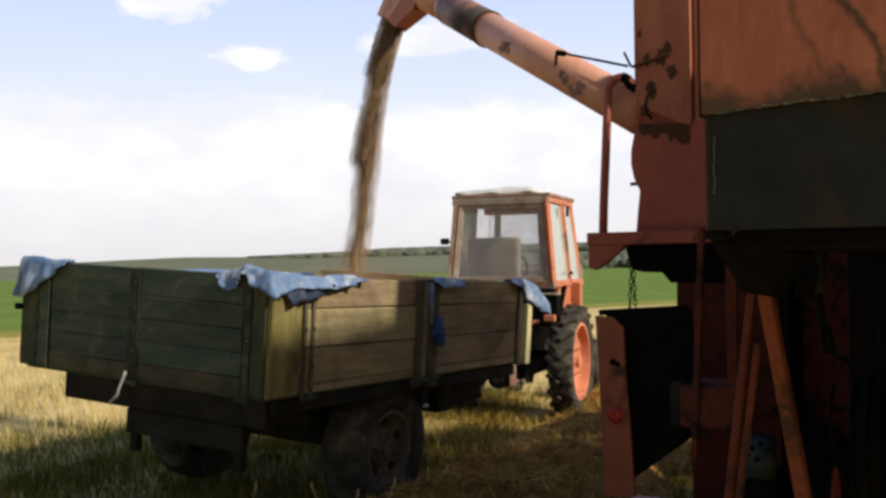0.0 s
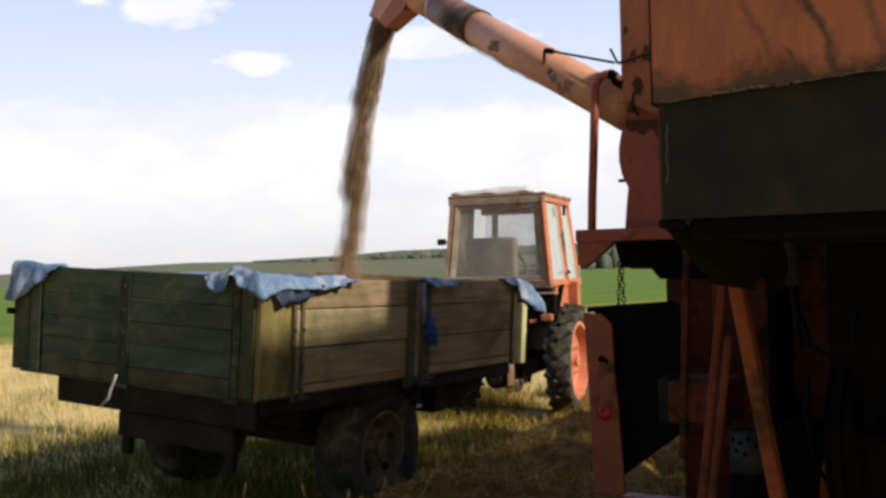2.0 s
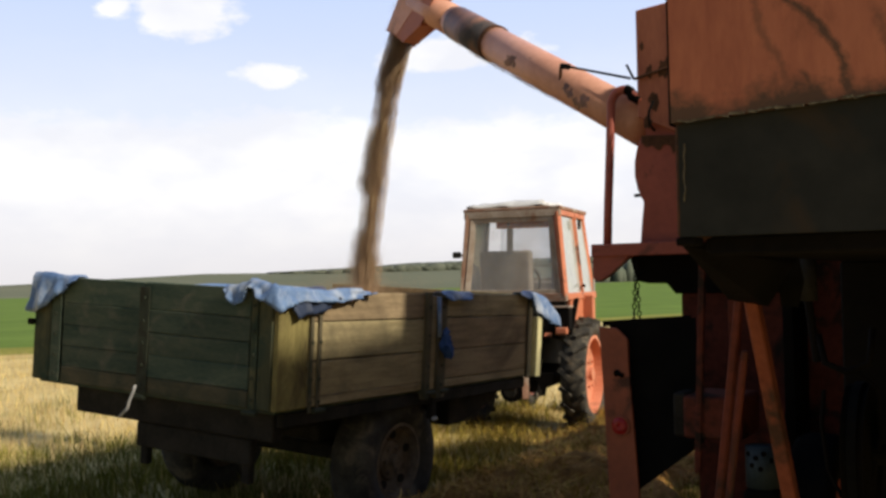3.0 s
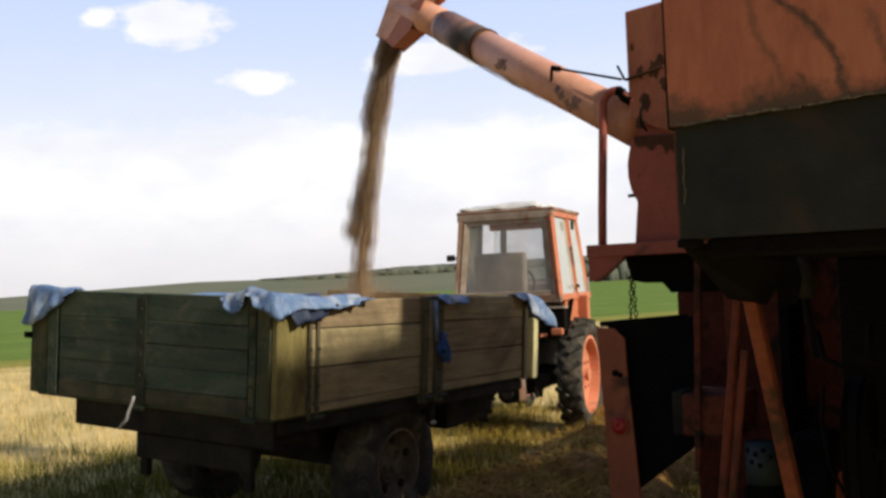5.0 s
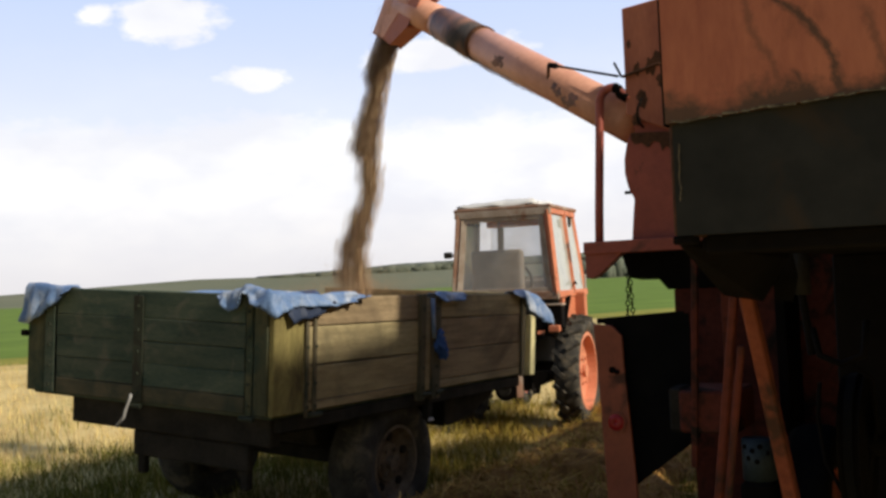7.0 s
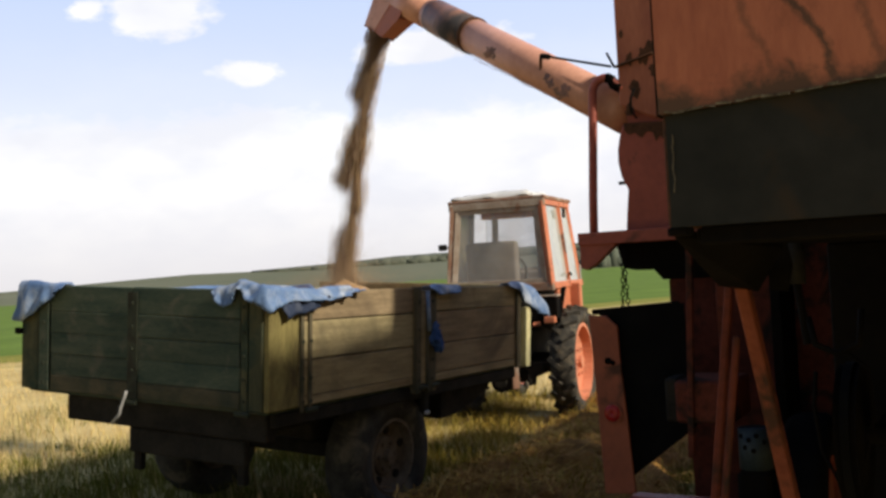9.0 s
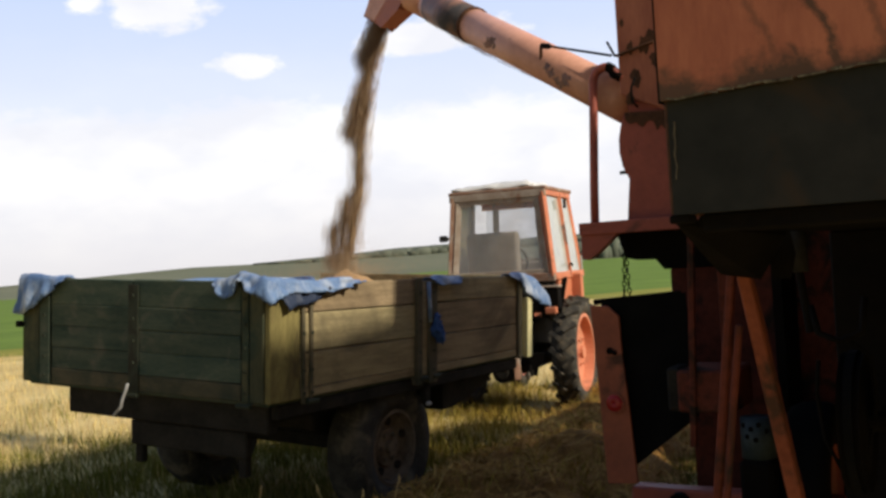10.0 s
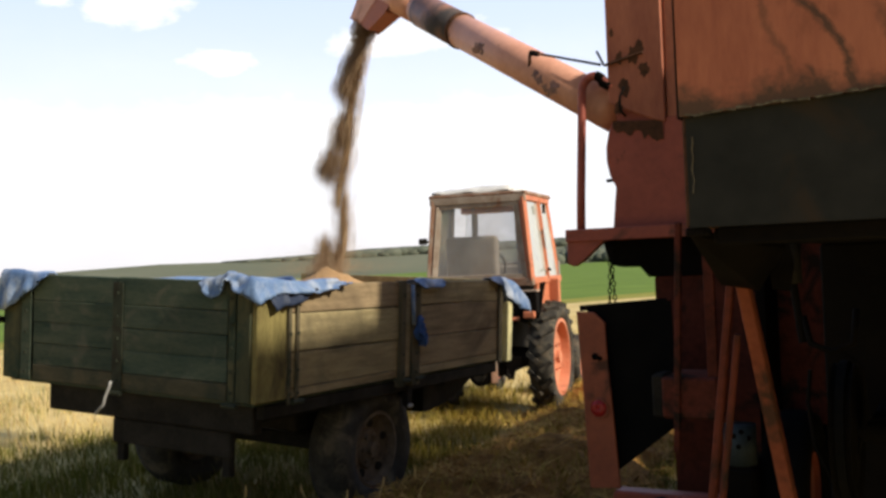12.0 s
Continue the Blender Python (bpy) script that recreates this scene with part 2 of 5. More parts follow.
M["tarp_fold"] = surface("shaded_tarpaulin_fold", (0.012, 0.020, 0.045), (0.035, 0.05, 0.09), 8, 0.6, bump=0.3)
M["tarp_dark"] = surface("blue_cloth", (0.03, 0.07, 0.22), (0.07, 0.14, 0.36), 9, 0.7, bump=0.3)
M["orange"] = surface("faded_orange_paint", (0.30, 0.085, 0.040), (0.42, 0.13, 0.060), 2.2, 0.55, bump=0.12, stain=(0.13, 0.055, 0.03), stain_scale=2.4, stain_at=(0.60, 0.68))
M["panel"] = surface("sunburnt_orange_panel", (0.28, 0.082, 0.042), (0.44, 0.148, 0.074), 2.4, 0.55, bump=0.15, stretch=(2.2, 2.2, 0.55), stain=(0.10, 0.055, 0.03), stain_scale=3.0, stain_at=(0.61, 0.67))
M["hoodpanel"] = surface("sunburnt_rusty_panel", (0.235, 0.066, 0.034), (0.385, 0.130, 0.066), 2.4, 0.55, bump=0.15, stretch=(2.2, 2.2, 0.55), stain=(0.16, 0.058, 0.030), stain_scale=3.0, stain_at=(0.56, 0.70))
rust_panel(M["hoodpanel"], (1.7776, 0.042), ((3.275, 0.07, -3.1, 0.009, 0.42, 0.9), (3.181, -0.32, 0.0, 0.008, 0.24, 0.45), (3.222, -0.48, 0.0, 0.009, 0.06, 0.75), (3.123, -6.0, 57.0, 0.012, 0.062, 0.7), (3.36, -0.3, 0.0, 0.008, 0.15, 0.5)))
M["tube"] = surface("pale_orange_tube", (0.50, 0.235, 0.155), (0.67, 0.345, 0.235), 2.2, 0.5, bump=0.12, stain=(0.16, 0.07, 0.04), stain_scale=3.4, stain_at=(0.62, 0.69))
M["grease"] = surface("greasy_worn_collar", (0.085, 0.062, 0.055), (0.36, 0.175, 0.115), 2.4, 0.5, 0.1, 0.2, fine=4, stain=(0.055, 0.050, 0.052), stain_scale=2.6, stain_at=(0.42, 0.62))
M["red"] = surface("dull_red_paint", (0.255, 0.062, 0.040), (0.385, 0.096, 0.060), 3.0, 0.6, bump=0.15, stain=(0.08, 0.042, 0.03), stain_scale=3.0, stain_at=(0.58, 0.68))
# darker copy of the red paint, with shade under the machine put into it
M["shadedred"] = surface("shaded_red_frame", (0.075, 0.022, 0.014), (0.16, 0.042, 0.026), 4.0, 0.75, bump=0.2, stain=(0.03, 0.02, 0.015), stain_scale=4.0, stain_at=(0.5, 0.62))
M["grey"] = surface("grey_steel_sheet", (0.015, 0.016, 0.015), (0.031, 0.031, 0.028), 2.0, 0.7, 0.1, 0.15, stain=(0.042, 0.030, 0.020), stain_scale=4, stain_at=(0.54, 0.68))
M["rust"] = surface("rusty_edge", (0.040, 0.028, 0.018), (0.17, 0.150, 0.105), 45, 0.85, 0.1, 0.6, fine=4)
M["hub"] = surface("mud_brown_hub", (0.07, 0.052, 0.036), (0.19, 0.145, 0.10), 9, 0.8, bump=0.3)
M["worn"] = surface("worn_through_paint", (0.07, 0.035, 0.025), (0.26, 0.115, 0.068), 14, 0.6, bump=0.1, fine=3)
# almost black: the deep shade under the harvester is put into this grime
M["dark"] = surface("grimy_shade_black", (0.0028, 0.0023, 0.002), (0.0085, 0.0065, 0.005), 4, 0.8, 0.0, 0.3)
M["cabpaint"] = surface("tractor_orange", (0.44, 0.135, 0.062), (0.56, 0.20, 0.105), 3.5, 0.5, bump=0.12, stain=(0.16, 0.07, 0.04), stain_scale=4.5, stain_at=(0.58, 0.66))
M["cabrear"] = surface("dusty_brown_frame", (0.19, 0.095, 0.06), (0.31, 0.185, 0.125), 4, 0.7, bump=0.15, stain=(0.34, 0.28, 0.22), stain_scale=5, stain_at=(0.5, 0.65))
M["dustframe"] = surface("dust_caked_frame", (0.27, 0.20, 0.145), (0.44, 0.37, 0.30), 6, 0.8, bump=0.2, stain=(0.26, 0.14, 0.09), stain_scale=5, stain_at=(0.56, 0.70))
M["rim"] = surface("orange_rim", (0.50, 0.165, 0.085), (0.64, 0.26, 0.15), 5, 0.5, bump=0.1, stain=(0.2, 0.1, 0.06), stain_scale=6, stain_at=(0.55, 0.7))
M["cover"] = surface("pale_roof_cover", (0.48, 0.46, 0.42), (0.70, 0.69, 0.66), 6, 0.7, bump=0.3)
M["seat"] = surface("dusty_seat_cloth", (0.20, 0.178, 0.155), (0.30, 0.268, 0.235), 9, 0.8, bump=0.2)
M["white"] = surface("dirty_white_rope", (0.30, 0.29, 0.27), (0.46, 0.45, 0.42), 20, 0.8, bump=0.2)
M["steel"] = surface("pale_teal_steel", (0.015, 0.022, 0.024), (0.045, 0.06, 0.064), 8, 0.6, 0.2, 0.2)
M["grain"] = surface("harvested_grain", (0.34, 0.205, 0.095), (0.50, 0.32, 0.165), 30, 0.9, bump=0.6, fine=6)
M["flake"] = surface("falling_grain", (0.275, 0.178, 0.105), (0.45, 0.315, 0.195), 18, 0.85, bump=0.0, per="island", vary=0.28)
M["redlens"] = surface("red_reflector", (0.27, 0.012, 0.012), (0.38, 0.02, 0.02), 40, 0.25, bump=0.1)
M["glass_rear"] = pane_material("dusty_rear_glass", (0.96, 0.96, 0.96), (0.68, 0.62, 0.55), 0.19)
M["glass_side"] = pane_material("dusty_side_glass", (0.85, 0.88, 0.88), (0.50, 0.52, 0.47), 0.60)
M["glass_front"] = pane_material("clear_front_glass", (0.93, 0.94, 0.95), (0.7, 0.7, 0.7), 0.06)


# ---- mesh helpers ----
def part(name, bm, material, parent=None, label="", smooth=False):
    """Links a bmesh as one mesh object, under a thing or under a part where one is given."""
    me = bpy.data.meshes.new(name)
    bmesh.ops.recalc_face_normals(bm, faces=bm.faces)
    bm.to_mesh(me)
    bm.free()
    me.materials.append(M[material])
    if smooth:
        me.polygons.foreach_set("use_smooth", [True] * len(me.polygons))
    ob = new(name, me)
    ob.parent = parent
    return tagged(ob, label)


def box(a, b, bevel=0.006, bm=None, segments=1, turn=None):
    """A bevelled block between two corners."""
    out = bm or bmesh.new()
    c, s = [(p + q) / 2 for p, q in zip(a, b)], [abs(q - p) for p, q in zip(a, b)]
    m = Matrix.Translation(c) @ (turn or Matrix()) @ Matrix.Diagonal((*s, 1))
    vs = bmesh.ops.create_cube(out, size=1, matrix=m)["verts"]
    if bevel:
        es = list({e for v in vs for e in v.link_edges})
        bmesh.ops.bevel(out, geom=es, offset=min(bevel, min(s) * 0.45), segments=segments, affect="EDGES", profile=0.6)
    return out


def bar(p, q, w, d=None, bevel=0.004, bm=None, up=(0, 0, 1)):
    """A square bar from p to q, w wide and d deep."""
    out = bm or bmesh.new()
    p, q = Vector(p), Vector(q)
    z = (q - p).normalized()
    x = Vector(up).cross(z)
    x = (x if x.length > 1e-3 else Vector((1, 0, 0)).cross(z)).normalized()
    y = z.cross(x)
    m = Matrix((x, y, z)).transposed().to_4x4()
    m = Matrix.Translation((p + q) / 2) @ m @ Matrix.Diagonal((w, d or w, (q - p).length, 1))
    vs = bmesh.ops.create_cube(out, size=1, matrix=m)["verts"]
    if bevel:
        es = list({e for v in vs for e in v.link_edges})
        bmesh.ops.bevel(out, geom=es, offset=bevel, segments=1, affect="EDGES")
    return out


def rod(p, q, r, r2=None, n=14, bm=None, caps=True):
    """A round rod or tapered tube from p to q."""
    out = bm or bmesh.new()
    p, q = Vector(p), Vector(q)
    m = Matrix.Translation((p + q) / 2) @ (q - p).to_track_quat("Z", "Y").to_matrix().to_4x4()
    bmesh.ops.create_cone(out, cap_ends=caps, segments=n, radius1=r, radius2=r if r2 is None else r2, depth=(q - p).length, matrix=m)
    return out


def pipe(points, r, n=10):
    """A bent pipe along a line of points."""
    out = bmesh.new()
    pts = [Vector(p) for p in points]
    rings = []
    for i, p in enumerate(pts):
        t = (pts[min(i + 1, len(pts) - 1)] - pts[max(i - 1, 0)]).normalized()
        a = t.cross(Vector((0.31, 0.95, 0.05))).normalized()
        b = t.cross(a)
        rings.append([out.verts.new(p + r * (a * math.cos(k * math.tau / n) + b * math.sin(k * math.tau / n))) for k in range(n)])
    for r0, r1 in zip(rings, rings[1:]):
        for k in range(n):
            out.faces.new((r0[k], r0[(k + 1) % n], r1[(k + 1) % n], r1[k]))
    out.faces.new(rings[0]), out.faces.new(rings[-1])
    return out


def plate(profile, way, bm=None, bevel=0.0):
    """A flat outline of points, given depth along a vector."""
    out = bm or bmesh.new()
    f = out.faces.new([out.verts.new(p) for p in profile])
    got = bmesh.ops.extrude_face_region(out, geom=[f])["geom"]
    bmesh.ops.translate(out, verts=[g for g in got if isinstance(g, bmesh.types.BMVert)], vec=way)
    if bevel:
        bmesh.ops.bevel(out, geom=list(out.edges), offset=bevel, segments=1, affect="EDGES")
    return out


def lathe(profile, n=40, axis="X"):
    """A ring or disc of the given (radius, offset) outline, turned about an axis."""
    out = bmesh.new()
    rings = []
    for k in range(n):
        a = k * math.tau / n
        ring = []
        for r, o in profile:
            c, s = r * math.cos(a), r * math.sin(a)
            ring.append(out.verts.new((o, c, s) if axis == "X" else (c, o, s)))
        rings.append(ring)
    for k in range(n):
        r0, r1 = rings[k], rings[(k + 1) % n]
        for i in range(len(profile)):
            j = (i + 1) % len(profile)
            out.faces.new((r0[i], r0[j], r1[j], r1[i]))
    bmesh.ops.remove_doubles(out, verts=out.verts, dist=1e-5)
    return out


def thing(name, label, category, m=None, group=""):
    ob = new(name)
    ob.empty_display_size = 0.2
    if m is not None:
        ob.matrix_world = m
    return tagged(ob, label, category, group)


def quads_mesh(name, verts, faces, material, kind="", label="", category=""):
    me = bpy.data.meshes.new(name)
    me.from_pydata([tuple(v) for v in verts], [], faces)
    me.materials.append(M[material])
    me.update()
    return tagged(new(name, me), label, category, "", kind)


# ---- ground and distance ----
EDGE_N, EDGE_C = Vector((-0.934, 0.358)), 21.3        # the line where the stubble meets the green crop


def ridge(az):
    """Elevation of the hill line in degrees, by bearing to the left of +y."""
    pts = [(-180, 0.5), (-40, 0.9), (0, 1.1), (22, 1.04), (31, 0.90), (36, 0.80), (40, 0.82), (44, 0.86), (48.5, 0.72), (52, 0.52), (54, 0.41), (56, 0.36), (75, 0.2), (120, 0.4), (180, 0.5)]
    for (a0, h0), (a1, h1) in zip(pts, pts[1:]):
        if a0 <= az <= a1:
            return h0 + (h1 - h0) * (az - a0) / (a1 - a0)
    return 0.3


def ground_height(x, y):
    d = math.hypot(x - 3.5, y + 4.0)
    z = 0.0
    if d < 60:
        z += 0.035 * noise.noise((x * 0.9, y * 0.9, 0.0)) + 0.02 * noise.noise((x * 2.7, y * 2.7, 4.0))
        z += 0.11 * math.exp(-((x + 2.2) ** 2 / 1.2 + (y - 1.4) ** 2 / 3.0)) - 0.02
    if d > 230:
        k = min(1.0, (d - 230) / 670)
        z += 900 * math.tan(radians(ridge(math.degrees(math.atan2(-(x - 3.5), y + 4.0))))) * k * k * (3 - 2 * k)
    return z


def build_ground():
    near = [-9 + 0.45 * i for i in range(60)]
    us = [-4000, -2500, -1600, -1100, -800, -600, -450, -330, -240, -170, -120, -80, -55, -38, -26, -18, -13] + near + [19, 22, 26, 32, 40, 55, 75, 100, 140, 190, 250, 330, 420, 520, 640, 780, 950, 1200, 1600, 2500, 4000]
    vs = [-4000, -2500, -1200, -600, -300, -150, -80, -40, -20, -13] + near + [EDGE_C, 23, 24.8, 27, 31, 36, 45, 60, 85, 120, 160, 210, 230, 260, 300, 350, 410, 480, 560, 650, 740, 830, 920, 1050, 1400, 2500, 4000]
    vs = sorted({round(v, 3) for v in vs})
    verts, faces, slots = [], [], []
    tx, ty = EDGE_N.y, -EDGE_N.x
    for v in vs:
        for u in us:
            x, y = EDGE_N.x * v + tx * u, EDGE_N.y * v + ty * u
            verts.append((x, y, ground_height(x, y)))
    n = len(us)
    for j in range(len(vs) - 1):
        for i in range(n - 1):
            faces.append((j * n + i, j * n + i + 1, (j + 1) * n + i + 1, (j + 1) * n + i))
            mid = (vs[j] + vs[j + 1]) / 2
            slots.append(0 if mid < EDGE_C else 3 if mid < 24 else 1 if mid < 215 else 2)
    g = quads_mesh("ground", verts, faces, "stubble", "structure", "golden stubble field with a green crop beyond it", "field")
    g.data.materials.append(M["green"]), g.data.materials.append(M["hill"]), g.data.materials.append(M["edge"])
    g.data.polygons.foreach_set("material_index", slots)
    g.data.polygons.foreach_set("use_smooth", [True] * len(faces))


def build_forest():
    """Woods along the hill crest, many small rounded crowns."""
    rng = random.Random(5)
    base = bmesh.new()
    bmesh.ops.create_icosphere(base, subdivisions=1, radius=1)
    bv, bf = [v.co.copy() for v in base.verts], [[v.index for v in f.verts] for f in base.faces]
    base.free()
    verts, faces = [], []
    for k in range(24000):
        az = rng.uniform(8, 41)
        d = rng.uniform(690, 930)
        if az > 32 and rng.random() > 0.7 or (d < 700 and noise.noise((az * 0.25, d * 0.01, 2)) < -0.12):
            continue
        x, y = 3.5 - d * math.sin(radians(az)), -4 + d * math.cos(radians(az))
        h = rng.uniform(2.4, 4.2) * min(1.0, 0.15 + (41 - az) / 9)
        z0, w, o = ground_height(x, y), rng.uniform(4.0, 9.0), len(verts)
        for v in bv:
            j = 1 + 0.35 * noise.noise((v.x * 2 + k, v.y * 2, v.z * 2))
            verts.append((x + v.x * w * j, y + v.y * w * j, z0 + h * 0.45 + v.z * h * j))
        faces += [[i + o for i in f] for f in bf]
    # a nearer belt of trees at the edge of the green crop
    for k in range(1100):
        az, d = rng.uniform(-10, 23.5), rng.uniform(330, 420)
        x, y = 3.5 - d * math.sin(radians(az)), -4 + d * math.cos(radians(az))
        h = rng.uniform(3.2, 5.6) * (0.8 + 0.5 * noise.noise((az * 0.8, 0.0, 3.0)))
        z0, w, o = ground_height(x, y), rng.uniform(1.6, 3.4), len(verts)
        for v in bv:
            j = 1 + 0.35 * noise.noise((v.x * 2 + k, v.y * 2, v.z * 2))
            verts.append((x + v.x * w * j, y + v.y * w * j, z0 + h * 0.45 + v.z * h * j))
        faces += [[i + o for i in f] for f in bf]
    woods = quads_mesh("far_forest", verts, faces, "forest", "stuff", "dark woods along the crest of a far hill", "forest")
    woods.data.polygons.foreach_set("use_smooth", [True] * len(faces))


def blades(name, count, place, length, width, lean, material, label, category, seed):
    """Many thin blades or stalks in one mesh: place(rng) gives the foot."""
    rng = random.Random(seed)
    verts, faces = [], []
    for _ in range(count):
        p = place(rng)
        if p is None:
            continue
        x, y, z = p
        h, w, a = rng.uniform(*length), rng.uniform(*width), rng.uniform(0, math.tau)
        b, l = rng.uniform(0, math.tau), rng.uniform(0.05, lean) * h
        dx, dy, o = math.cos(a) * w, math.sin(a) * w, len(verts)
        mx, my = math.cos(b) * l, math.sin(b) * l
        verts += [(x - dx, y - dy, z), (x + dx, y + dy, z), (x + dx * .7 + mx * .4, y + dy * .7 + my * .4, z + h * .6), (x - dx * .7 + mx * .4, y - dy * .7 + my * .4, z + h * .6), (x + mx, y + my, z + h)]
        faces += [(o, o + 1, o + 2, o + 3), (o + 3, o + 2, o + 4)]
    return quads_mesh(name, verts, faces, material, "stuff", label, category)


def field_spot(rng):
    r, a = 3.0 + 26 * rng.random() ** 1.6, radians(rng.uniform(2, 66))
    x, y = 3.5 - r * math.sin(a), -4 + r * math.cos(a)
    if EDGE_N.x * x + EDGE_N.y * y > EDGE_C - 0.2:
        return None
    if -4.2 < x < 1.8 and -0.5 < y < 8.0 and rng.random() < 0.75:
        return None
    return x, y, ground_height(x, y) - 0.01


def tuft_spot(rng):
    r, a = 4.0 + 14 * rng.random() ** 1.2, radians(rng.uniform(8, 66))
    x, y = 3.5 - r * math.sin(a), -4 + r * math.cos(a)
    if noise.noise((x * 0.8, y * 0.8, 7)) < 0.02 or x > 1.4:
        return None
    return x, y, ground_height(x, y) - 0.01


def swath_height(x, y):
    """A loose windrow of straw dropped behind the harvester."""
    c = 0.35 - 0.10 * (y - 2) + 0.25 * math.sin(y * 0.5)
    w = 0.95 + 0.2 * noise.noise((y * 0.6, 1, 1))
    k = max(0.0, 1 - ((x - c) / w) ** 2) * min(1.0, max(0.0, (y + 1.6 + 0.5 * noise.noise((x * 1.3, 0.0, 4.0))) / 1.4))
    return k * (0.22 + 0.13 * noise.noise((x * 1.5, y * 1.5, 2)) + 0.10 * noise.noise((x * 4.5, y * 4.5, 3)) + 0.05 * noise.noise((x * 11, y * 11, 6)))


def build_swath():
    xs, ys = [-1.6 + 0.06 * i for i in range(66)], [-2.6 + 0.08 * i for i in range(122)]
    verts = [(x, y, ground_height(x, y) - 0.035 - (0.06 if swath_height(x, y) < 0.004 else 0.0) + swath_height(x, y) * 1.15) for y in ys for x in xs]
    n = len(xs)
    faces = [(j * n + i, j * n + i + 1, (j + 1) * n + i + 1, (j + 1) * n + i) for j in range(len(ys) - 1) for i in range(n - 1)]
    s = quads_mesh("straw_swath", verts, faces, "swath", "stuff", "low windrow of brown straw on the stubble", "straw")
    s.data.polygons.foreach_set("use_smooth", [True] * len(faces))
    rng = random.Random(9)
    verts, faces = [], []
    for _ in range(34000):
        x, y = rng.uniform(-1.5, 2.2), rng.uniform(-1.5, 7.0)
        h = swath_height(x, y)
        if noise.noise((x * 2.2, y * 2.2, 12)) < rng.uniform(-0.45, 0.15) or (h < 0.03 and rng.random() < 0.6):
            continue
        z = ground_height(x, y) + h * 1.15 - 0.03 + rng.uniform(-0.01, 0.035) + 0.06 * rng.random() ** 4
        a, l, t, w = rng.uniform(0, math.tau), rng.uniform(0.06, 0.22), rng.uniform(-0.5, 0.5), rng.uniform(0.002, 0.004)
        d, s = Vector((math.cos(a), math.sin(a), t)) * l / 2, Vector((-math.sin(a), math.cos(a), 0.3)) * w
        p, o = Vector((x, y, z)), len(verts)
        verts += [p - d - s, p - d + s, p + d + s, p + d - s]
        faces.append((o, o + 1, o + 2, o + 3))
    quads_mesh("loose_straw", verts, faces, "brownstraw", "stuff", "loose straw stalks lying on the windrow", "straw")


def lush_spot(rng):
    x, y = rng.uniform(-4.2, 0.15), rng.uniform(2.6, 7.5)
    if noise.noise((x * 1.4, y * 1.4, 3)) < rng.uniform(-0.35, 0.15) or math.hypot(x + 0.7, y - 5.6) < 0.5:
        return None
    return x, y, ground_height(x, y) - 0.01


def verge_spot(rng):
    x, y = rng.uniform(-5.5, -0.3), rng.uniform(-1.5, 3.0)
    if noise.noise((x * 1.1, y * 1.1, 9)) < -0.05 or (x > -2.2 and y > 0.2):
        return None
    return x, y, ground_height(x, y) - 0.01


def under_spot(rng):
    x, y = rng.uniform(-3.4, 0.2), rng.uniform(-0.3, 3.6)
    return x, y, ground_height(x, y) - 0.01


def wheel_spot(rng):
    x, y = rng.uniform(0.9, 2.8), rng.uniform(-1.0, 4.5)
    return x, y, ground_height(x, y) - 0.02


def swath_spot(rng):
    x, y = rng.uniform(-1.2, 1.7), rng.uniform(0.2, 7.0)
    if noise.noise((x * 1.9, y * 1.9, 15)) < rng.uniform(0.0, 0.3):
        return None
    return x, y, ground_height(x, y) + swath_height(x, y) * 1.1 - 0.04


build_ground()
build_forest()
build_swath()
blades("stubble", 60000, field_spot, (0.06, 0.20), (0.002, 0.005), 0.5, "straw", "short golden straw stubble", "stubble", 1)
blades("field_grass", 13000, tuft_spot, (0.08, 0.22), (0.002, 0.005), 0.8, "grass", "yellow-green grass tufts growing through the stubble", "grass", 2)

blades("lush_grass", 22000, lush_spot, (0.05, 0.22), (0.002, 0.005), 1.3, "lush", "sunlit yellow-green grass between trailer and tractor", "grass", 3)
blades("swath_grass", 14000, swath_spot, (0.05, 0.17), (0.002, 0.004), 1.6, "lush", "yellow-green grass pushing through the straw windrow", "grass", 8)
blades("wheel_grass", 16000, wheel_spot, (0.05, 0.16), (0.002, 0.005), 1.2, "grass", "green grass beside the harvester's rear wheel", "grass", 11)
blades("verge_grass", 16000, verge_spot, (0.06, 0.20), (0.002, 0.005), 1.0, "grass", "yellow-green grass behind the trailer", "grass", 4)
# dark green blades in place of straw deepen the shade under the trailer
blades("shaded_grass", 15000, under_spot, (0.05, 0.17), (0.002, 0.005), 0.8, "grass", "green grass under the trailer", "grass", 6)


def seed_stalks():
    """A few tall dry stalks standing close behind the trailer wheel."""
    for k, (x, y, h, l) in enumerate(((0.55, 0.30, 0.26, 0.05), (0.66, 0.12, 0.24, -0.06), (0.34, 0.22, 0.27, 0.07), (0.28, 0.15, 0.34, -0.08), (0.05, -0.25, 0.40, 0.06), (-0.45, 0.1, 0.34, 0.09), (0.66, 0.52, 0.30, 0.12))):
        z = ground_height(x, y) + max(0.0, swath_height(x, y) * 1.15 - 0.04)
        pts = [(x + l * u * u, y + 0.4 * l * u, z - 0.03 + h * u) for u in (0, 0.25, 0.5, 0.75, 0.9, 1.0)]
        bm = pipe(pts, 0.0022, 5)
        top = Vector(pts[-1])
        got = bmesh.ops.create_icosphere(bm, subdivisions=1, radius=1, matrix=Matrix.Translation(top) @ Matrix.Diagonal((0.005, 0.005, 0.028, 1)))
        tagged(part("dry_stalk", bm, "straw", None, "tall dry grass stalk with a seed head"), category="grass stalk", group="dry stalks by the trailer")


seed_stalks()


# ---- farm trailer ----
TRAILER = pose(0, 0, 0.927, -1.3, 3.3, 0)
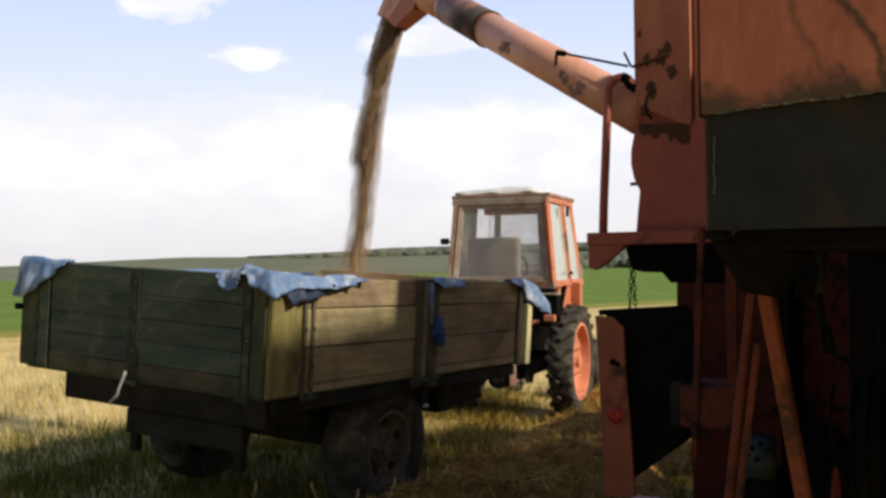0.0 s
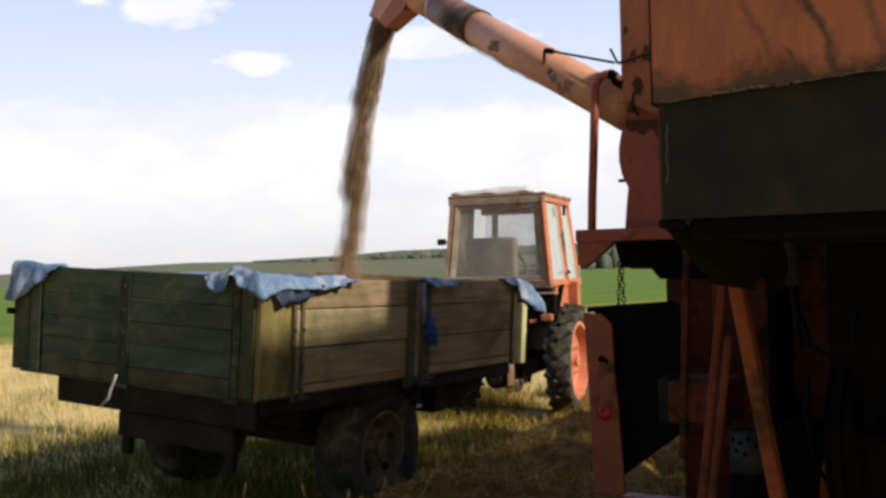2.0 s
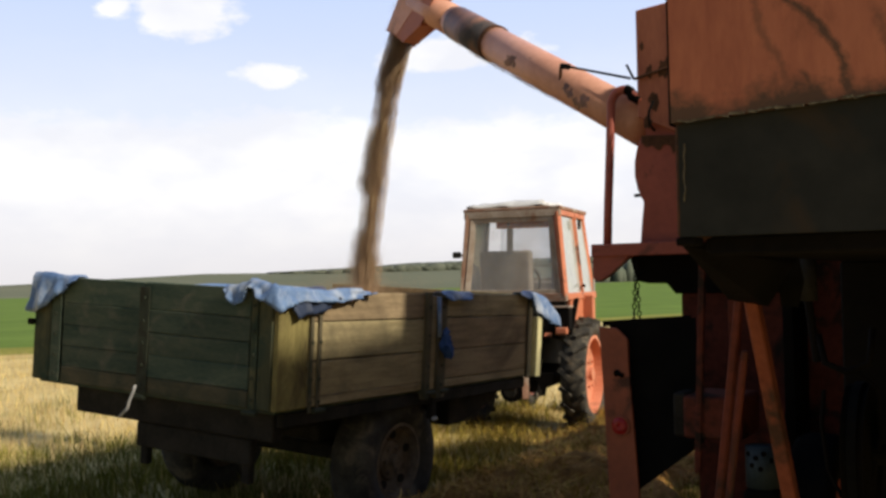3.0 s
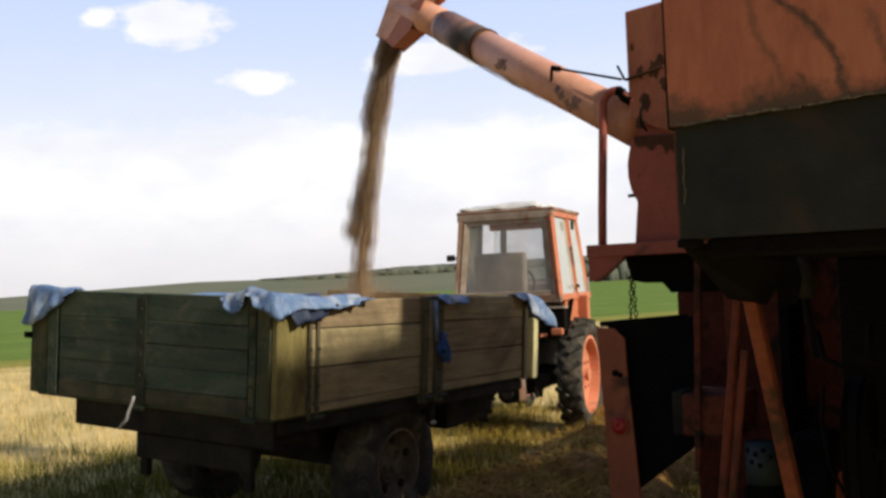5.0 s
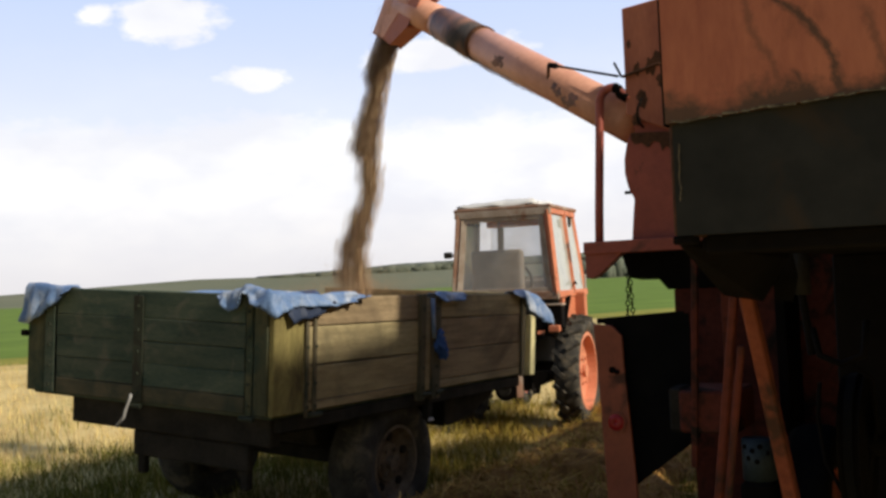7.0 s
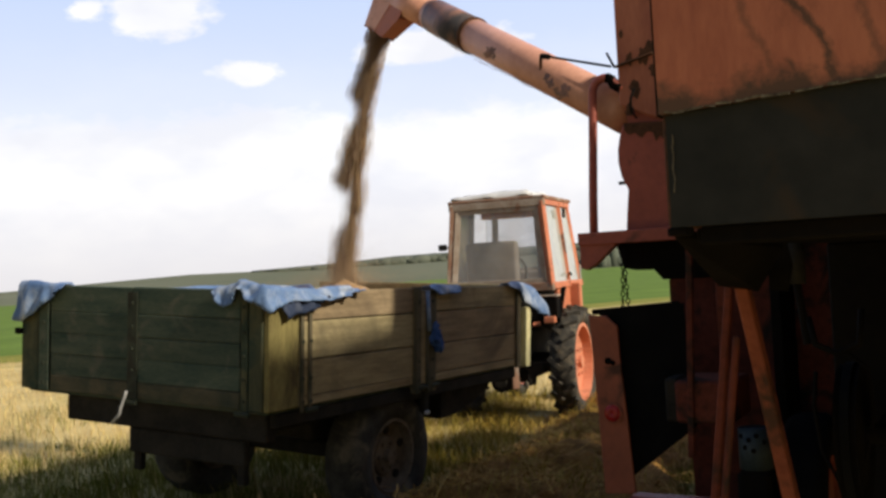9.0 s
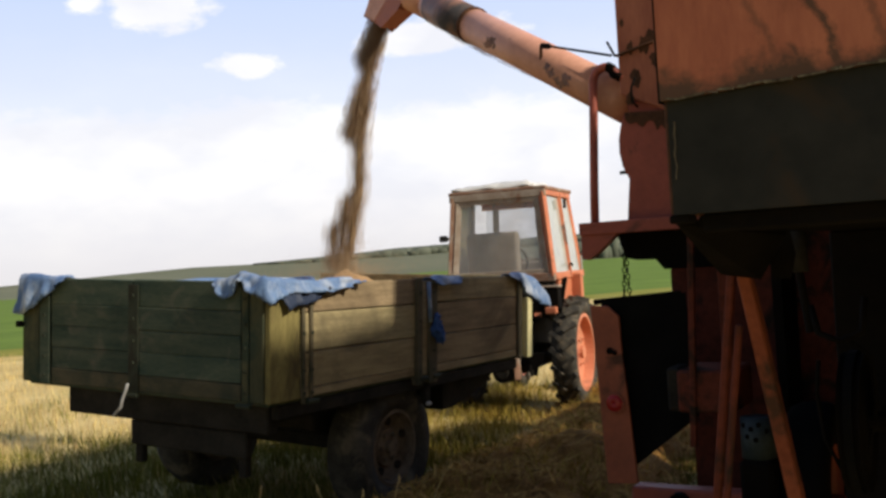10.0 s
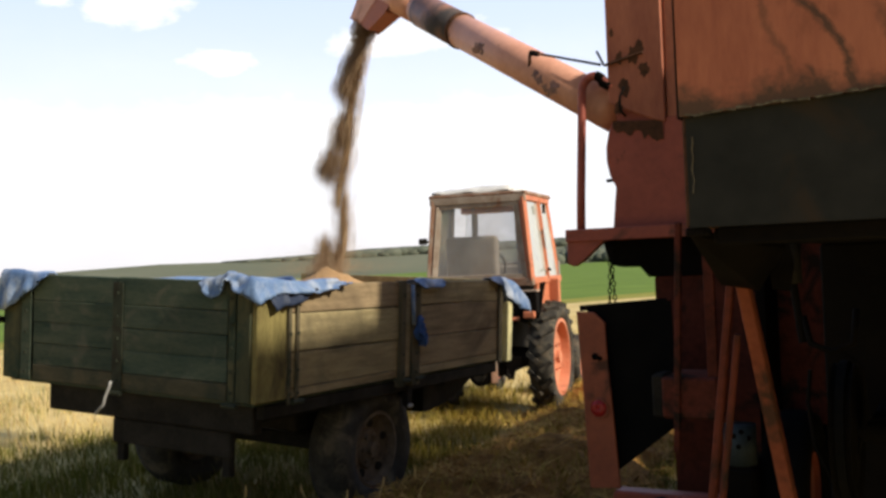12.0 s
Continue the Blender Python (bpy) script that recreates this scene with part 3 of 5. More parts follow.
TW, TL, TH = 2.06, 3.12, 0.655


def wheel_parts(name, parent, at, r, width, rim_r, tyre_mat, rim_mat, lugs=0, side=1, vents=0):
    """A tyre with its rim and hub; lugs adds the bars of a tractor tread. side: +1 when the outer face looks to +x."""
    h = width / 2
    tyre = part(name, lathe([(rim_r, -h * 0.8), (rim_r + (r - rim_r) * 0.45, -h), (r * 0.93, -h * 0.92), (r * 0.98, -h * 0.55), (r * 0.985, 0), (r * 0.98, h * 0.55), (r * 0.93, h * 0.92), (rim_r + (r - rim_r) * 0.45, h), (rim_r, h * 0.8)], 48), tyre_mat, parent, smooth=True)
    tyre.matrix_local = Matrix.Translation(at)
    if lugs:
        for sgn in (-1, 1):
            bm = bmesh.new()
            m = Matrix.Translation((sgn * h * 0.52, 0, r * 0.985)) @ Matrix.Rotation(sgn * radians(40), 4, "Z")
            vs = bmesh.ops.create_cube(bm, size=1, matrix=m @ Matrix.Diagonal((h * 1.15, 0.045, 0.07, 1)))["verts"]
            for v in vs:
                if abs(v.co.x) > h * 0.85 and v.co.z > r * 0.96:
                    v.co.z *= 0.965
            first = part("lug", bm, tyre_mat, tyre)
            for k in range(lugs):
                ob = first if k == 0 else new("lug", first.data)
                ob.parent = tyre
                ob.matrix_local = Matrix.Rotation((k + 0.25 * sgn) * math.tau / lugs, 4, "X")
    o = side * h
    dish = 0.10 if lugs else 0.45
    rim = part("rim", lathe([(rim_r * 1.02, o * 0.82), (rim_r * 0.93, o * 0.84), (rim_r * 0.88, o * dish), (rim_r * 0.55, o * (dish - 0.15)), (rim_r * 0.5, o * (dish - 0.03)), (rim_r * 0.2, o * dish), (0.001, o * dish), (0.001, -o * 0.5), (rim_r * 0.9, -o * 0.5), (rim_r * 1.02, -o * 0.8)], 40), rim_mat, tyre, smooth=False)
    bm = bmesh.new()
    for k in range(6):
        a = k * math.tau / 6
        rod((o * 0.40, rim_r * 0.36 * math.cos(a), rim_r * 0.36 * math.sin(a)), (o * 0.56, rim_r * 0.36 * math.cos(a), rim_r * 0.36 * math.sin(a)), 0.016, n=6, bm=bm)
    rod((o * 0.4, 0, 0), (o * 0.70, 0, 0), rim_r * 0.17, n=12, bm=bm)
    part("hub", bm, rim_mat, tyre)
    for k in range(vents):
        a = (k + 0.3) * math.tau / vents
        c = Vector((o * 0.40, rim_r * 0.70 * math.cos(a), rim_r * 0.70 * math.sin(a)))
        part("vent_hole", rod(c, c + Vector((o * 0.10, 0, 0)), rim_r * 0.115, n=12), "chassis", tyre)
    return tyre


def build_trailer():
    t = thing("farm_trailer", "weathered wooden farm trailer with faded green tailboard, tilted on stubble", "trailer", TRAILER)
    rng = random.Random(3)

    def board(name, a, b, mat):
        bm = box(a, b, 0.0045)
        for v in bm.verts:
            v.co += Vector((rng.uniform(-1, 1), rng.uniform(-1, 1), rng.uniform(-1, 1))) * 0.003
        return part(name, bm, mat, t)

    # floor and side walls, each of single boards
    part("tail_lining", box((-TW + 0.03, 0.033, 0.0), (-0.036, 0.05, TH - 0.02), 0.003), "greenwood", t)
    part("side_lining", box((-0.052, 0.052, 0.0), (-0.034, TL - 0.03, TH - 0.03), 0.003), "wood", t)
    part("side_lining", box((-TW + 0.034, 0.052, 0.0), (-TW + 0.05, TL - 0.03, TH - 0.08), 0.003), "wood", t)
    part("bed_floor", box((-TW + 0.03, 0.03, -0.02), (-0.03, TL, 0.0), 0.004), "greenwood", t)
    joints = [0.0, 0.058, 0.262, 0.485, TH]
    for y0, y1 in ((0.265, 1.475), (1.745, TL - 0.03)):
        for z0, z1 in zip(joints, joints[1:]):
            top = 0.0 if z1 < TH else rng.uniform(-0.006, 0.006)
            board("side_board", (-0.032, y0, z0 + 0.003), (rng.uniform(-0.003, 0.003), y1, z1 - 0.004 + top), "wood")
    for y0, y1 in ((0.03, 1.49), (1.55, TL)):
        for z0, z1 in zip(joints, joints[1:]):
            board("side_board", (-TW, y0, z0 + 0.003), (-TW + 0.03, y1, z1 - (0.004 if z1 < TH else 0.06)), "wood")
    rear = [0.0, 0.10, 0.235, 0.365, 0.50, TH + 0.01]
    for x0, x1 in ((-1.79, -1.05), (-1.05, -0.20)):
        for z0, z1 in zip(rear, rear[1:]):
            board("tail_board", (x0 + 0.004, rng.uniform(-0.003, 0.002), z0 + 0.0012), (x1 - 0.004, 0.032, z1 - 0.0012), "brownboard" if z0 == 0 else "greenwood")
    for z0, z1 in zip(joints, joints[1:]):
        board("front_board", (-TW, TL - 0.002, z0 + 0.003), (-0.04, TL + 0.03, z1 - 0.003), "wood")
    # corner and middle posts
    part("corner_board", box((-0.034, 0.0, 0.0), (0.006, 0.255, TH + 0.0), 0.006), "yellowwood", t, "yellowed corner board")
    part("corner_board", box((-0.135, -0.008, 0.0), (-0.036, 0.03, TH), 0.006), "olivewood", t, "olive worn corner board")
    part("corner_board", box((-TW, -0.008, 0.0), (-1.90, 0.03, TH + 0.01), 0.006), "olivewood", t)
    part("front_post", box((-0.02, TL + 0.045, -0.02), (0.035, TL + 0.125, 0.47), 0.006), "paleyellow", t, "pale yellow front post")
    for x0, x1 in ((-1.90, -1.79), (-0.20, -0.135)):
        part("strap", box((x0 + 0.01, -0.0085, 0.0), (x1 - 0.01, -0.003, TH - 0.01), 0.003), "greenwood" if x0 < -1 else "olivewood", t)
    part("strap", box((-1.085, -0.0085, 0.0), (-1.0, -0.003, TH - 0.02), 0.003), "iron", t)
    for y in (0.262, 0.335):
        part("strap", box((0.004, y, -0.03), (0.018, y + 0.028, TH - 0.06), 0.003), "postwood", t)
    part("middle_post", box((-0.03, 1.475, -0.06), (0.028, 1.535, TH + 0.005), 0.005), "postwood", t)
    part("middle_post", box((-0.03, 1.625, -0.06), (0.026, 1.735, TH - 0.03), 0.005), "postwood", t)
    part("middle_board", box((-0.03, 1.535, 0.0), (0.008, 1.625, TH - 0.02), 0.005), "wood", t)
    part("front_strap", box((0.002, TL - 0.10, -0.02), (0.018, TL - 0.03, TH - 0.02), 0.003), "postwood", t)
    for y in (0.30, 1.50, 1.68):
        part("hinge", rod((0.02, y, -0.02), (0.02, y + 0.10, -0.02), 0.016), "iron", t)
    for x in (-1.04, -0.165):
        bm = rod((x - 0.05, -0.02, -0.02), (x + 0.05, -0.02, -0.02), 0.014)
        part("hinge", bm, "iron", t)
    # bolts through the straps and posts, all on one mesh
    first = part("bolt", rod((0, 0, -0.004), (0, 0, 0.006), 0.011, n=6), "iron", t)
    spots = [((0.019, y + 0.014, z), 1) for y in (0.262, 0.335) for z in (0.03, 0.16, 0.37, 0.56)]
    spots += [((0.029, 1.505, z), 1) for z in (0.03, 0.16, 0.37, 0.56)] + [((0.027, 1.68, z), 1) for z in (0.03, 0.16, 0.37, 0.56)]
    spots += [((x, -0.010, z), 0) for x in (-1.845, -1.042, -0.168) for z in (0.05, 0.17, 0.30, 0.43, 0.57)]
    for k, (p, side) in enumerate(spots):
        ob = first if k == 0 else new("bolt", first.data)
        ob.parent = t
        ob.matrix_local = Matrix.Translation(p) @ (Matrix.Rotation(radians(90), 4, "Y") if side else Matrix.Rotation(radians(90), 4, "X"))
    # underframe
    for x in (-1.50, -0.52):
        part("long_beam", box((x - 0.045, 0.10, -0.19), (x + 0.045, TL - 0.2, -0.022), 0.008), "chassis", t)
    for y in (0.08, 0.75, 1.5, 2.3, 2.95):
        part("cross_beam", box((-1.72 if y < 0.5 else -1.98, y, -0.13 if y > 0.5 else -0.185), (-0.08, y + 0.09, -0.022), 0.008), "chassis", t)
    part("outer_beam", box((-0.46, 0.12, -0.20), (-0.36, 2.75, -0.022), 0.008), "chassis", t)
    part("outer_beam", box((-1.70, 0.9, -0.20), (-1.60, 2.75, -0.022), 0.008), "chassis", t)
    part("tool_box", box((-1.25, 2.0, -0.36), (-0.75, 2.5, -0.10), 0.012), "chassis", t)
    part("turntable_bracket", plate([(-0.75, 2.15, -0.03), (-0.75, 2.98, -0.03), (-0.75, 2.92, -0.16), (-0.75, 2.62, -0.27), (-0.75, 2.30, -0.33), (-0.75, 2.15, -0.33)], Vector((0.57, 0, 0)), bevel=0.006), "chassis", t)
    part("side_rail", box((-0.075, 0.1, -0.10), (-0.02, TL - 0.05, -0.022), 0.006), "chassis", t)
    part("side_rail", box((-TW + 0.02, 0.4, -0.10), (-TW + 0.075, TL - 0.05, -0.022), 0.006), "chassis", t)
    part("rear_guard", box((-1.18, 0.10, -0.34), (-0.25, 0.15, -0.19), 0.008), "chassis", t)
    for x in (-1.13, -0.30):
        part("guard_hanger", box((x - 0.03, 0.12, -0.45), (x + 0.03, 0.17, -0.12), 0.006), "chassis", t)
    for x in (-1.50, -0.52):
        for k in range(4):
            part("spring_leaf", box((x - 0.035, 0.98 + 0.08 * k, -0.345 - 0.014 * k), (x + 0.035, 1.78 - 0.08 * k, -0.333 - 0.014 * k), 0.003), "chassis", t)
    # added mass that keeps sky light from the ground between the wheels
    part("axle_carrier", box((-1.56, 0.95, -0.33), (-0.44, 1.85, -0.19), 0.012), "chassis", t)
    part("brake_drum", rod((-0.46, 1.38, -0.47), (-0.34, 1.38, -0.47), 0.20, n=24), "chassis", t)
    part("brake_drum", rod((-1.63, 1.38, -0.47), (-1.50, 1.38, -0.47), 0.20, n=24), "chassis", t)
    part("tarp_hook", box((-2.10, -0.035, 0.345), (-2.045, -0.006, 0.385), 0.006), "dark", t)
    bm = bmesh.new()
    bmesh.ops.create_icosphere(bm, subdivisions=2, radius=1, matrix=Matrix.Translation((0.0, 1.66, -0.205)) @ Matrix.Diagonal((0.015, 0.036, 0.015, 1)))
    part("marker_lamp", bm, "white", t, "small dirty white marker lamp", True)
    part("lamp_bracket", box((-0.05, 1.63, -0.205), (-0.005, 1.69, -0.05), 0.003), "chassis", t)
    part("axle", box((-1.75, 1.33, -0.52), (-0.25, 1.43, -0.42), 0.012), "chassis", t)
    wheel_parts("tyre", t, (-0.21, 1.38, -0.47), 0.45, 0.29, 0.25, "rubber", "hub", 0, 1, 5)
    wheel_parts("tyre", t, (-1.76, 1.38, -0.47), 0.45, 0.29, 0.25, "rubber", "hub", 0, -1, 5)
    # drawbar
    for x in (-1.45, -0.55):
        part("drawbar_arm", bar((x, TL - 0.4, -0.2), (-1.05, TL + 1.15, -0.33), 0.07, 0.09), "chassis", t)
    part("drawbar_eye", lathe([(0.035, -0.02), (0.07, -0.02), (0.07, 0.02), (0.035, 0.02)], 20), "chassis", t).matrix_local = Matrix.Translation((-1.05, TL + 1.2, -0.33))
    return t


def drape(name, path, label, mat="tarp", seed=0, fold=0.02):
    """A sheet laid over the rim: path gives (x, y, outward x, outward y, rim height, drop outside, drop inside)."""
    bm = bmesh.new()
    rows, n = [], 14
    dense = []
    for a, b in zip(path, path[1:]):
        for k in range(8):
            dense.append([p + (q - p) * k / 8 for p, q in zip(a, b)])
    dense.append(list(path[-1]))
    for i, (x, y, nx, ny, z, out, inn) in enumerate(dense):
        l = math.hypot(nx, ny) or 1
        nx, ny = nx / l, ny / l
        row = []
        for k in range(n):
            u = k / (n - 1)
            w = noise.noise((i * 0.15, u * 1.6, seed)) * fold * 1.3 + noise.noise((i * 0.42, u * 3, seed + 3)) * fold * 0.35
            if u < 0.35:
                d, zz = -0.05 - 0.10 * (0.35 - u) / 0.35, z + 0.012 - inn * (0.35 - u) / 0.35
            elif u < 0.5:
                s = (u - 0.35) / 0.15
                d, zz = -0.05 + 0.085 * s, z + 0.012 + 0.012 * math.sin(math.pi * s)
            else:
                s = (u - 0.5) / 0.5
                pleat = max(0.0, noise.noise((i * 0.75, s * 0.8, seed + 21)))
                d, zz = 0.022 + 0.015 * s + abs(w) * (0.4 + s) + 0.055 * pleat * s, z + 0.01 - out * s * (1 + 0.25 * noise.noise((i * 0.16, 0, seed + 8)))
            row.append(bm.verts.new((x + nx * d, y + ny * d, zz + w * 0.5)))
        rows.append(row)
    for r0, r1 in zip(rows, rows[1:]):
        for k in range(n - 1):
            bm.faces.new((r0[k], r0[k + 1], r1[k + 1], r1[k]))
    bmesh.ops.transform(bm, matrix=TRAILER, verts=bm.verts)
    ob = part(name, bm, mat, None, label, smooth=True)
    tagged(ob, category="tarpaulin", group="tarpaulin over the trailer")
    so = ob.modifiers.new("thickness", "SOLIDIFY")
    so.thickness = 0.004
    return ob


trailer = build_trailer()
drape("tarpaulin", [(-TW, 0.35, -1, 0, TH, 0.10, 0.1), (-TW, 0.1, -1, 0, TH + .005, 0.22, 0.1), (-TW, 0.0, -1, -1, TH + 0.015, 0.27, 0.1), (-1.95, 0, 0, -1, TH + 0.01, 0.23, 0.1), (-1.78, 0, 0, -1, TH, 0.12, 0.1), (-1.64, 0, 0, -1, TH - 0.005, 0.01, 0.05)],
      "blue tarpaulin folded over the rear corner of the trailer", seed=1, fold=0.03)
drape("tarpaulin", [(-0.38, 0, 0, -1, TH, 0.02, 0.1), (-0.29, 0, 0, -1, TH + 0.01, 0.12, 0.1), (-0.22, 0, 0, -1, TH + 0.025, 0.09, 0.1), (-0.18, 0, 0, -1, TH + 0.045, 0.02, 0.1), (-0.09, 0, 0, -1, TH + 0.02, 0.09, 0.1), (0.0, 0.0, 1, -1, TH + 0.01, 0.14, 0.1),
                   (0, 0.10, 1, 0, TH, 0.07, 0.1), (0, 0.28, 1, 0, TH, 0.055, 0.1), (0, 0.5, 1, 0, TH - 0.005, 0.07, 0.1), (0, 0.72, 1, 0, TH - 0.005, 0.02, 0.08), (0, 0.82, 1, 0, TH - 0.01, 0.005, 0.05)],
      "pale blue tarpaulin bunched over the trailer's near corner", seed=5, fold=0.035)
drape("tarpaulin", [(0, 1.66, 1, 0, TH - 0.01, 0.02, 0.05), (0, 1.76, 1, 0, TH - 0.005, 0.055, 0.06), (0, 1.92, 1, 0, TH - 0.01, 0.045, 0.06), (0, 2.06, 1, 0, TH - 0.015, 0.01, 0.04)], "strip of blue tarpaulin over the side boards", seed=9)
drape("tarpaulin", [(0, 2.86, 1, 0, TH - 0.01, 0.01, 0.05), (0, 3.0, 1, 0, TH, 0.06, 0.08), (0.0, TL, 1, 0.4, TH, 0.15, 0.08), (0.02, TL + 0.2, 1, 0.2, TH - 0.06, 0.18, 0.02), (0.03, TL + 0.42, 1, 0.2, TH - 0.20, 0.10, 0.02)], "blue tarpaulin corner hanging past the front board", seed=12)


# near-black sheet: the shadow in the fold is put into its colour
drape("tarpaulin", [(0, 0.05, 1, 0, TH - 0.02, 0.05, 0.06), (0, 0.10, 1, 0, TH - 0.02, 0.13, 0.06), (0, 0.22, 1, 0, TH - 0.02, 0.12, 0.06), (0, 0.36, 1, 0, TH - 0.02, 0.10, 0.06), (0, 0.48, 1, 0, TH - 0.02, 0.03, 0.06)], "blue tarpaulin under its hem, coloured as a dark shaded fold", "tarp_fold", seed=31, fold=0.008)
drape("tarpaulin", [(-TW, 0.42, -1, 0, TH - 0.05, 0.02, 0.10), (-TW, 0.8, -1, 0, TH - 0.045, 0.06, 0.16), (-TW, 1.3, -1, 0, TH - 0.055, 0.05, 0.14), (-TW, 1.8, -1, 0, TH - 0.04, 0.06, 0.16), (-TW, 2.5, -1, 0, TH - 0.05, 0.05, 0.14), (-TW, 2.95, -1, 0, TH - 0.05, 0.02, 0.1)], "dull blue tarpaulin tucked along the far side boards", "tarp", seed=40, fold=0.03)


def build_knot():
    """A bunched blue cloth tied at the middle post."""
    bm = bmesh.new()
    bmesh.ops.create_icosphere(bm, subdivisions=4, radius=1)
    for v in bm.verts:
        p = v.co.copy()
        low = 0.5 - 0.5 * p.z
        w = 0.016 + 0.040 * low + 0.022 * noise.noise((p.x * 2.0, p.y * 2.0, p.z * 3.5))
        fold = abs(noise.noise((p.x * 4.0, p.y * 4.0, p.z * 1.2 + 3.0)))
        v.co = Vector((0.060 + (0.020 + 0.018 * low) * p.x - 0.02 * fold, 1.665 + 0.075 * low * low + w * p.y, 0.315 + 0.105 * p.z + 0.03 * low * noise.noise((p.y * 3.0, p.x * 3.0, 7.0))))
        v.co += Vector((0.4, 0.7, 0.5)) * 0.035 * noise.noise(p * 3.7)
    bmesh.ops.transform(bm, matrix=TRAILER, verts=bm.verts)
    tagged(part("knotted_cloth", bm, "tarp_dark", None, "dark blue cloth knotted at the trailer's middle post", True), category="cloth")
    bm = pipe([TRAILER @ Vector(p) for p in ((0.045, 1.58, 0.63), (0.05, 1.585, 0.5), (0.05, 1.60, 0.36))], 0.014)
    tagged(part("tie_strap", bm, "tarp", None, "pale blue strap hanging down the trailer side", True), category="strap")
    bm = pipe([TRAILER @ Vector(p) for p in ((-1.055, -0.035, 0.05), (-1.06, -0.04, 0.02), (-1.09, -0.045, -0.05), (-1.10, -0.045, -0.09), (-1.16, -0.05, -0.15))], 0.0085)
    tagged(part("rope_end", bm, "white", None, "dirty white rope end hanging under the tailboard", True), category="rope")


build_knot()


# ---- grain in the trailer ----
def heap(rx, ry, h, seed, n=40, m=14):
    """A mound with a soft top and slumping flanks."""
    bm = bmesh.new()
    rings = []
    for i in range(1, m + 1):
        u = i / m
        ring = []
        for k in range(n):
            a = k * math.tau / n
            j = 1 + 0.10 * noise.noise((math.cos(a) * 1.5, math.sin(a) * 1.5, seed))
            z = h * (math.sqrt((1 - u) ** 2 + 0.01) - 0.1) + 0.012 * noise.noise((math.cos(a) * u * 9, math.sin(a) * u * 9, seed + 2))
            ring.append(bm.verts.new((rx * u * j * math.cos(a), ry * u * j * math.sin(a), z)))
        rings.append(ring)
    top = bm.verts.new((0, 0, h * 0.91))
    for k in range(n):
        bm.faces.new((top, rings[0][k], rings[0][(k + 1) % n]))
        for r0, r1 in zip(rings, rings[1:]):
            bm.faces.new((r0[k], r1[k], r1[(k + 1) % n], r0[(k + 1) % n]))
    low = [bm.verts.new((v.co.x, v.co.y, -0.3)) for v in rings[-1]]
    for k in range(n):
        bm.faces.new((rings[-1][k], low[k], low[(k + 1) % n], rings[-1][(k + 1) % n]))
    bm.faces.new(low)
    return bm


bm = bmesh.new()
bmesh.ops.create_grid(bm, x_segments=30, y_segments=40, size=0.5, matrix=TRAILER @ Matrix.Translation((-TW / 2, TL / 2, 0.44)) @ Matrix.Diagonal((TW - 0.07, TL - 0.08, 1, 1)))
for v in bm.verts:
    v.co.z += 0.04 * noise.noise(v.co * 2.0)
tagged(part("grain_load", bm, "grain", None, "load of threshed grain filling the trailer", True), category="grain", kind="stuff")
pile = tagged(part("grain_heap", heap(0.68, 0.48, 0.30, 4), "grain", None, "growing heap of grain under the auger spout", True), category="grain heap")


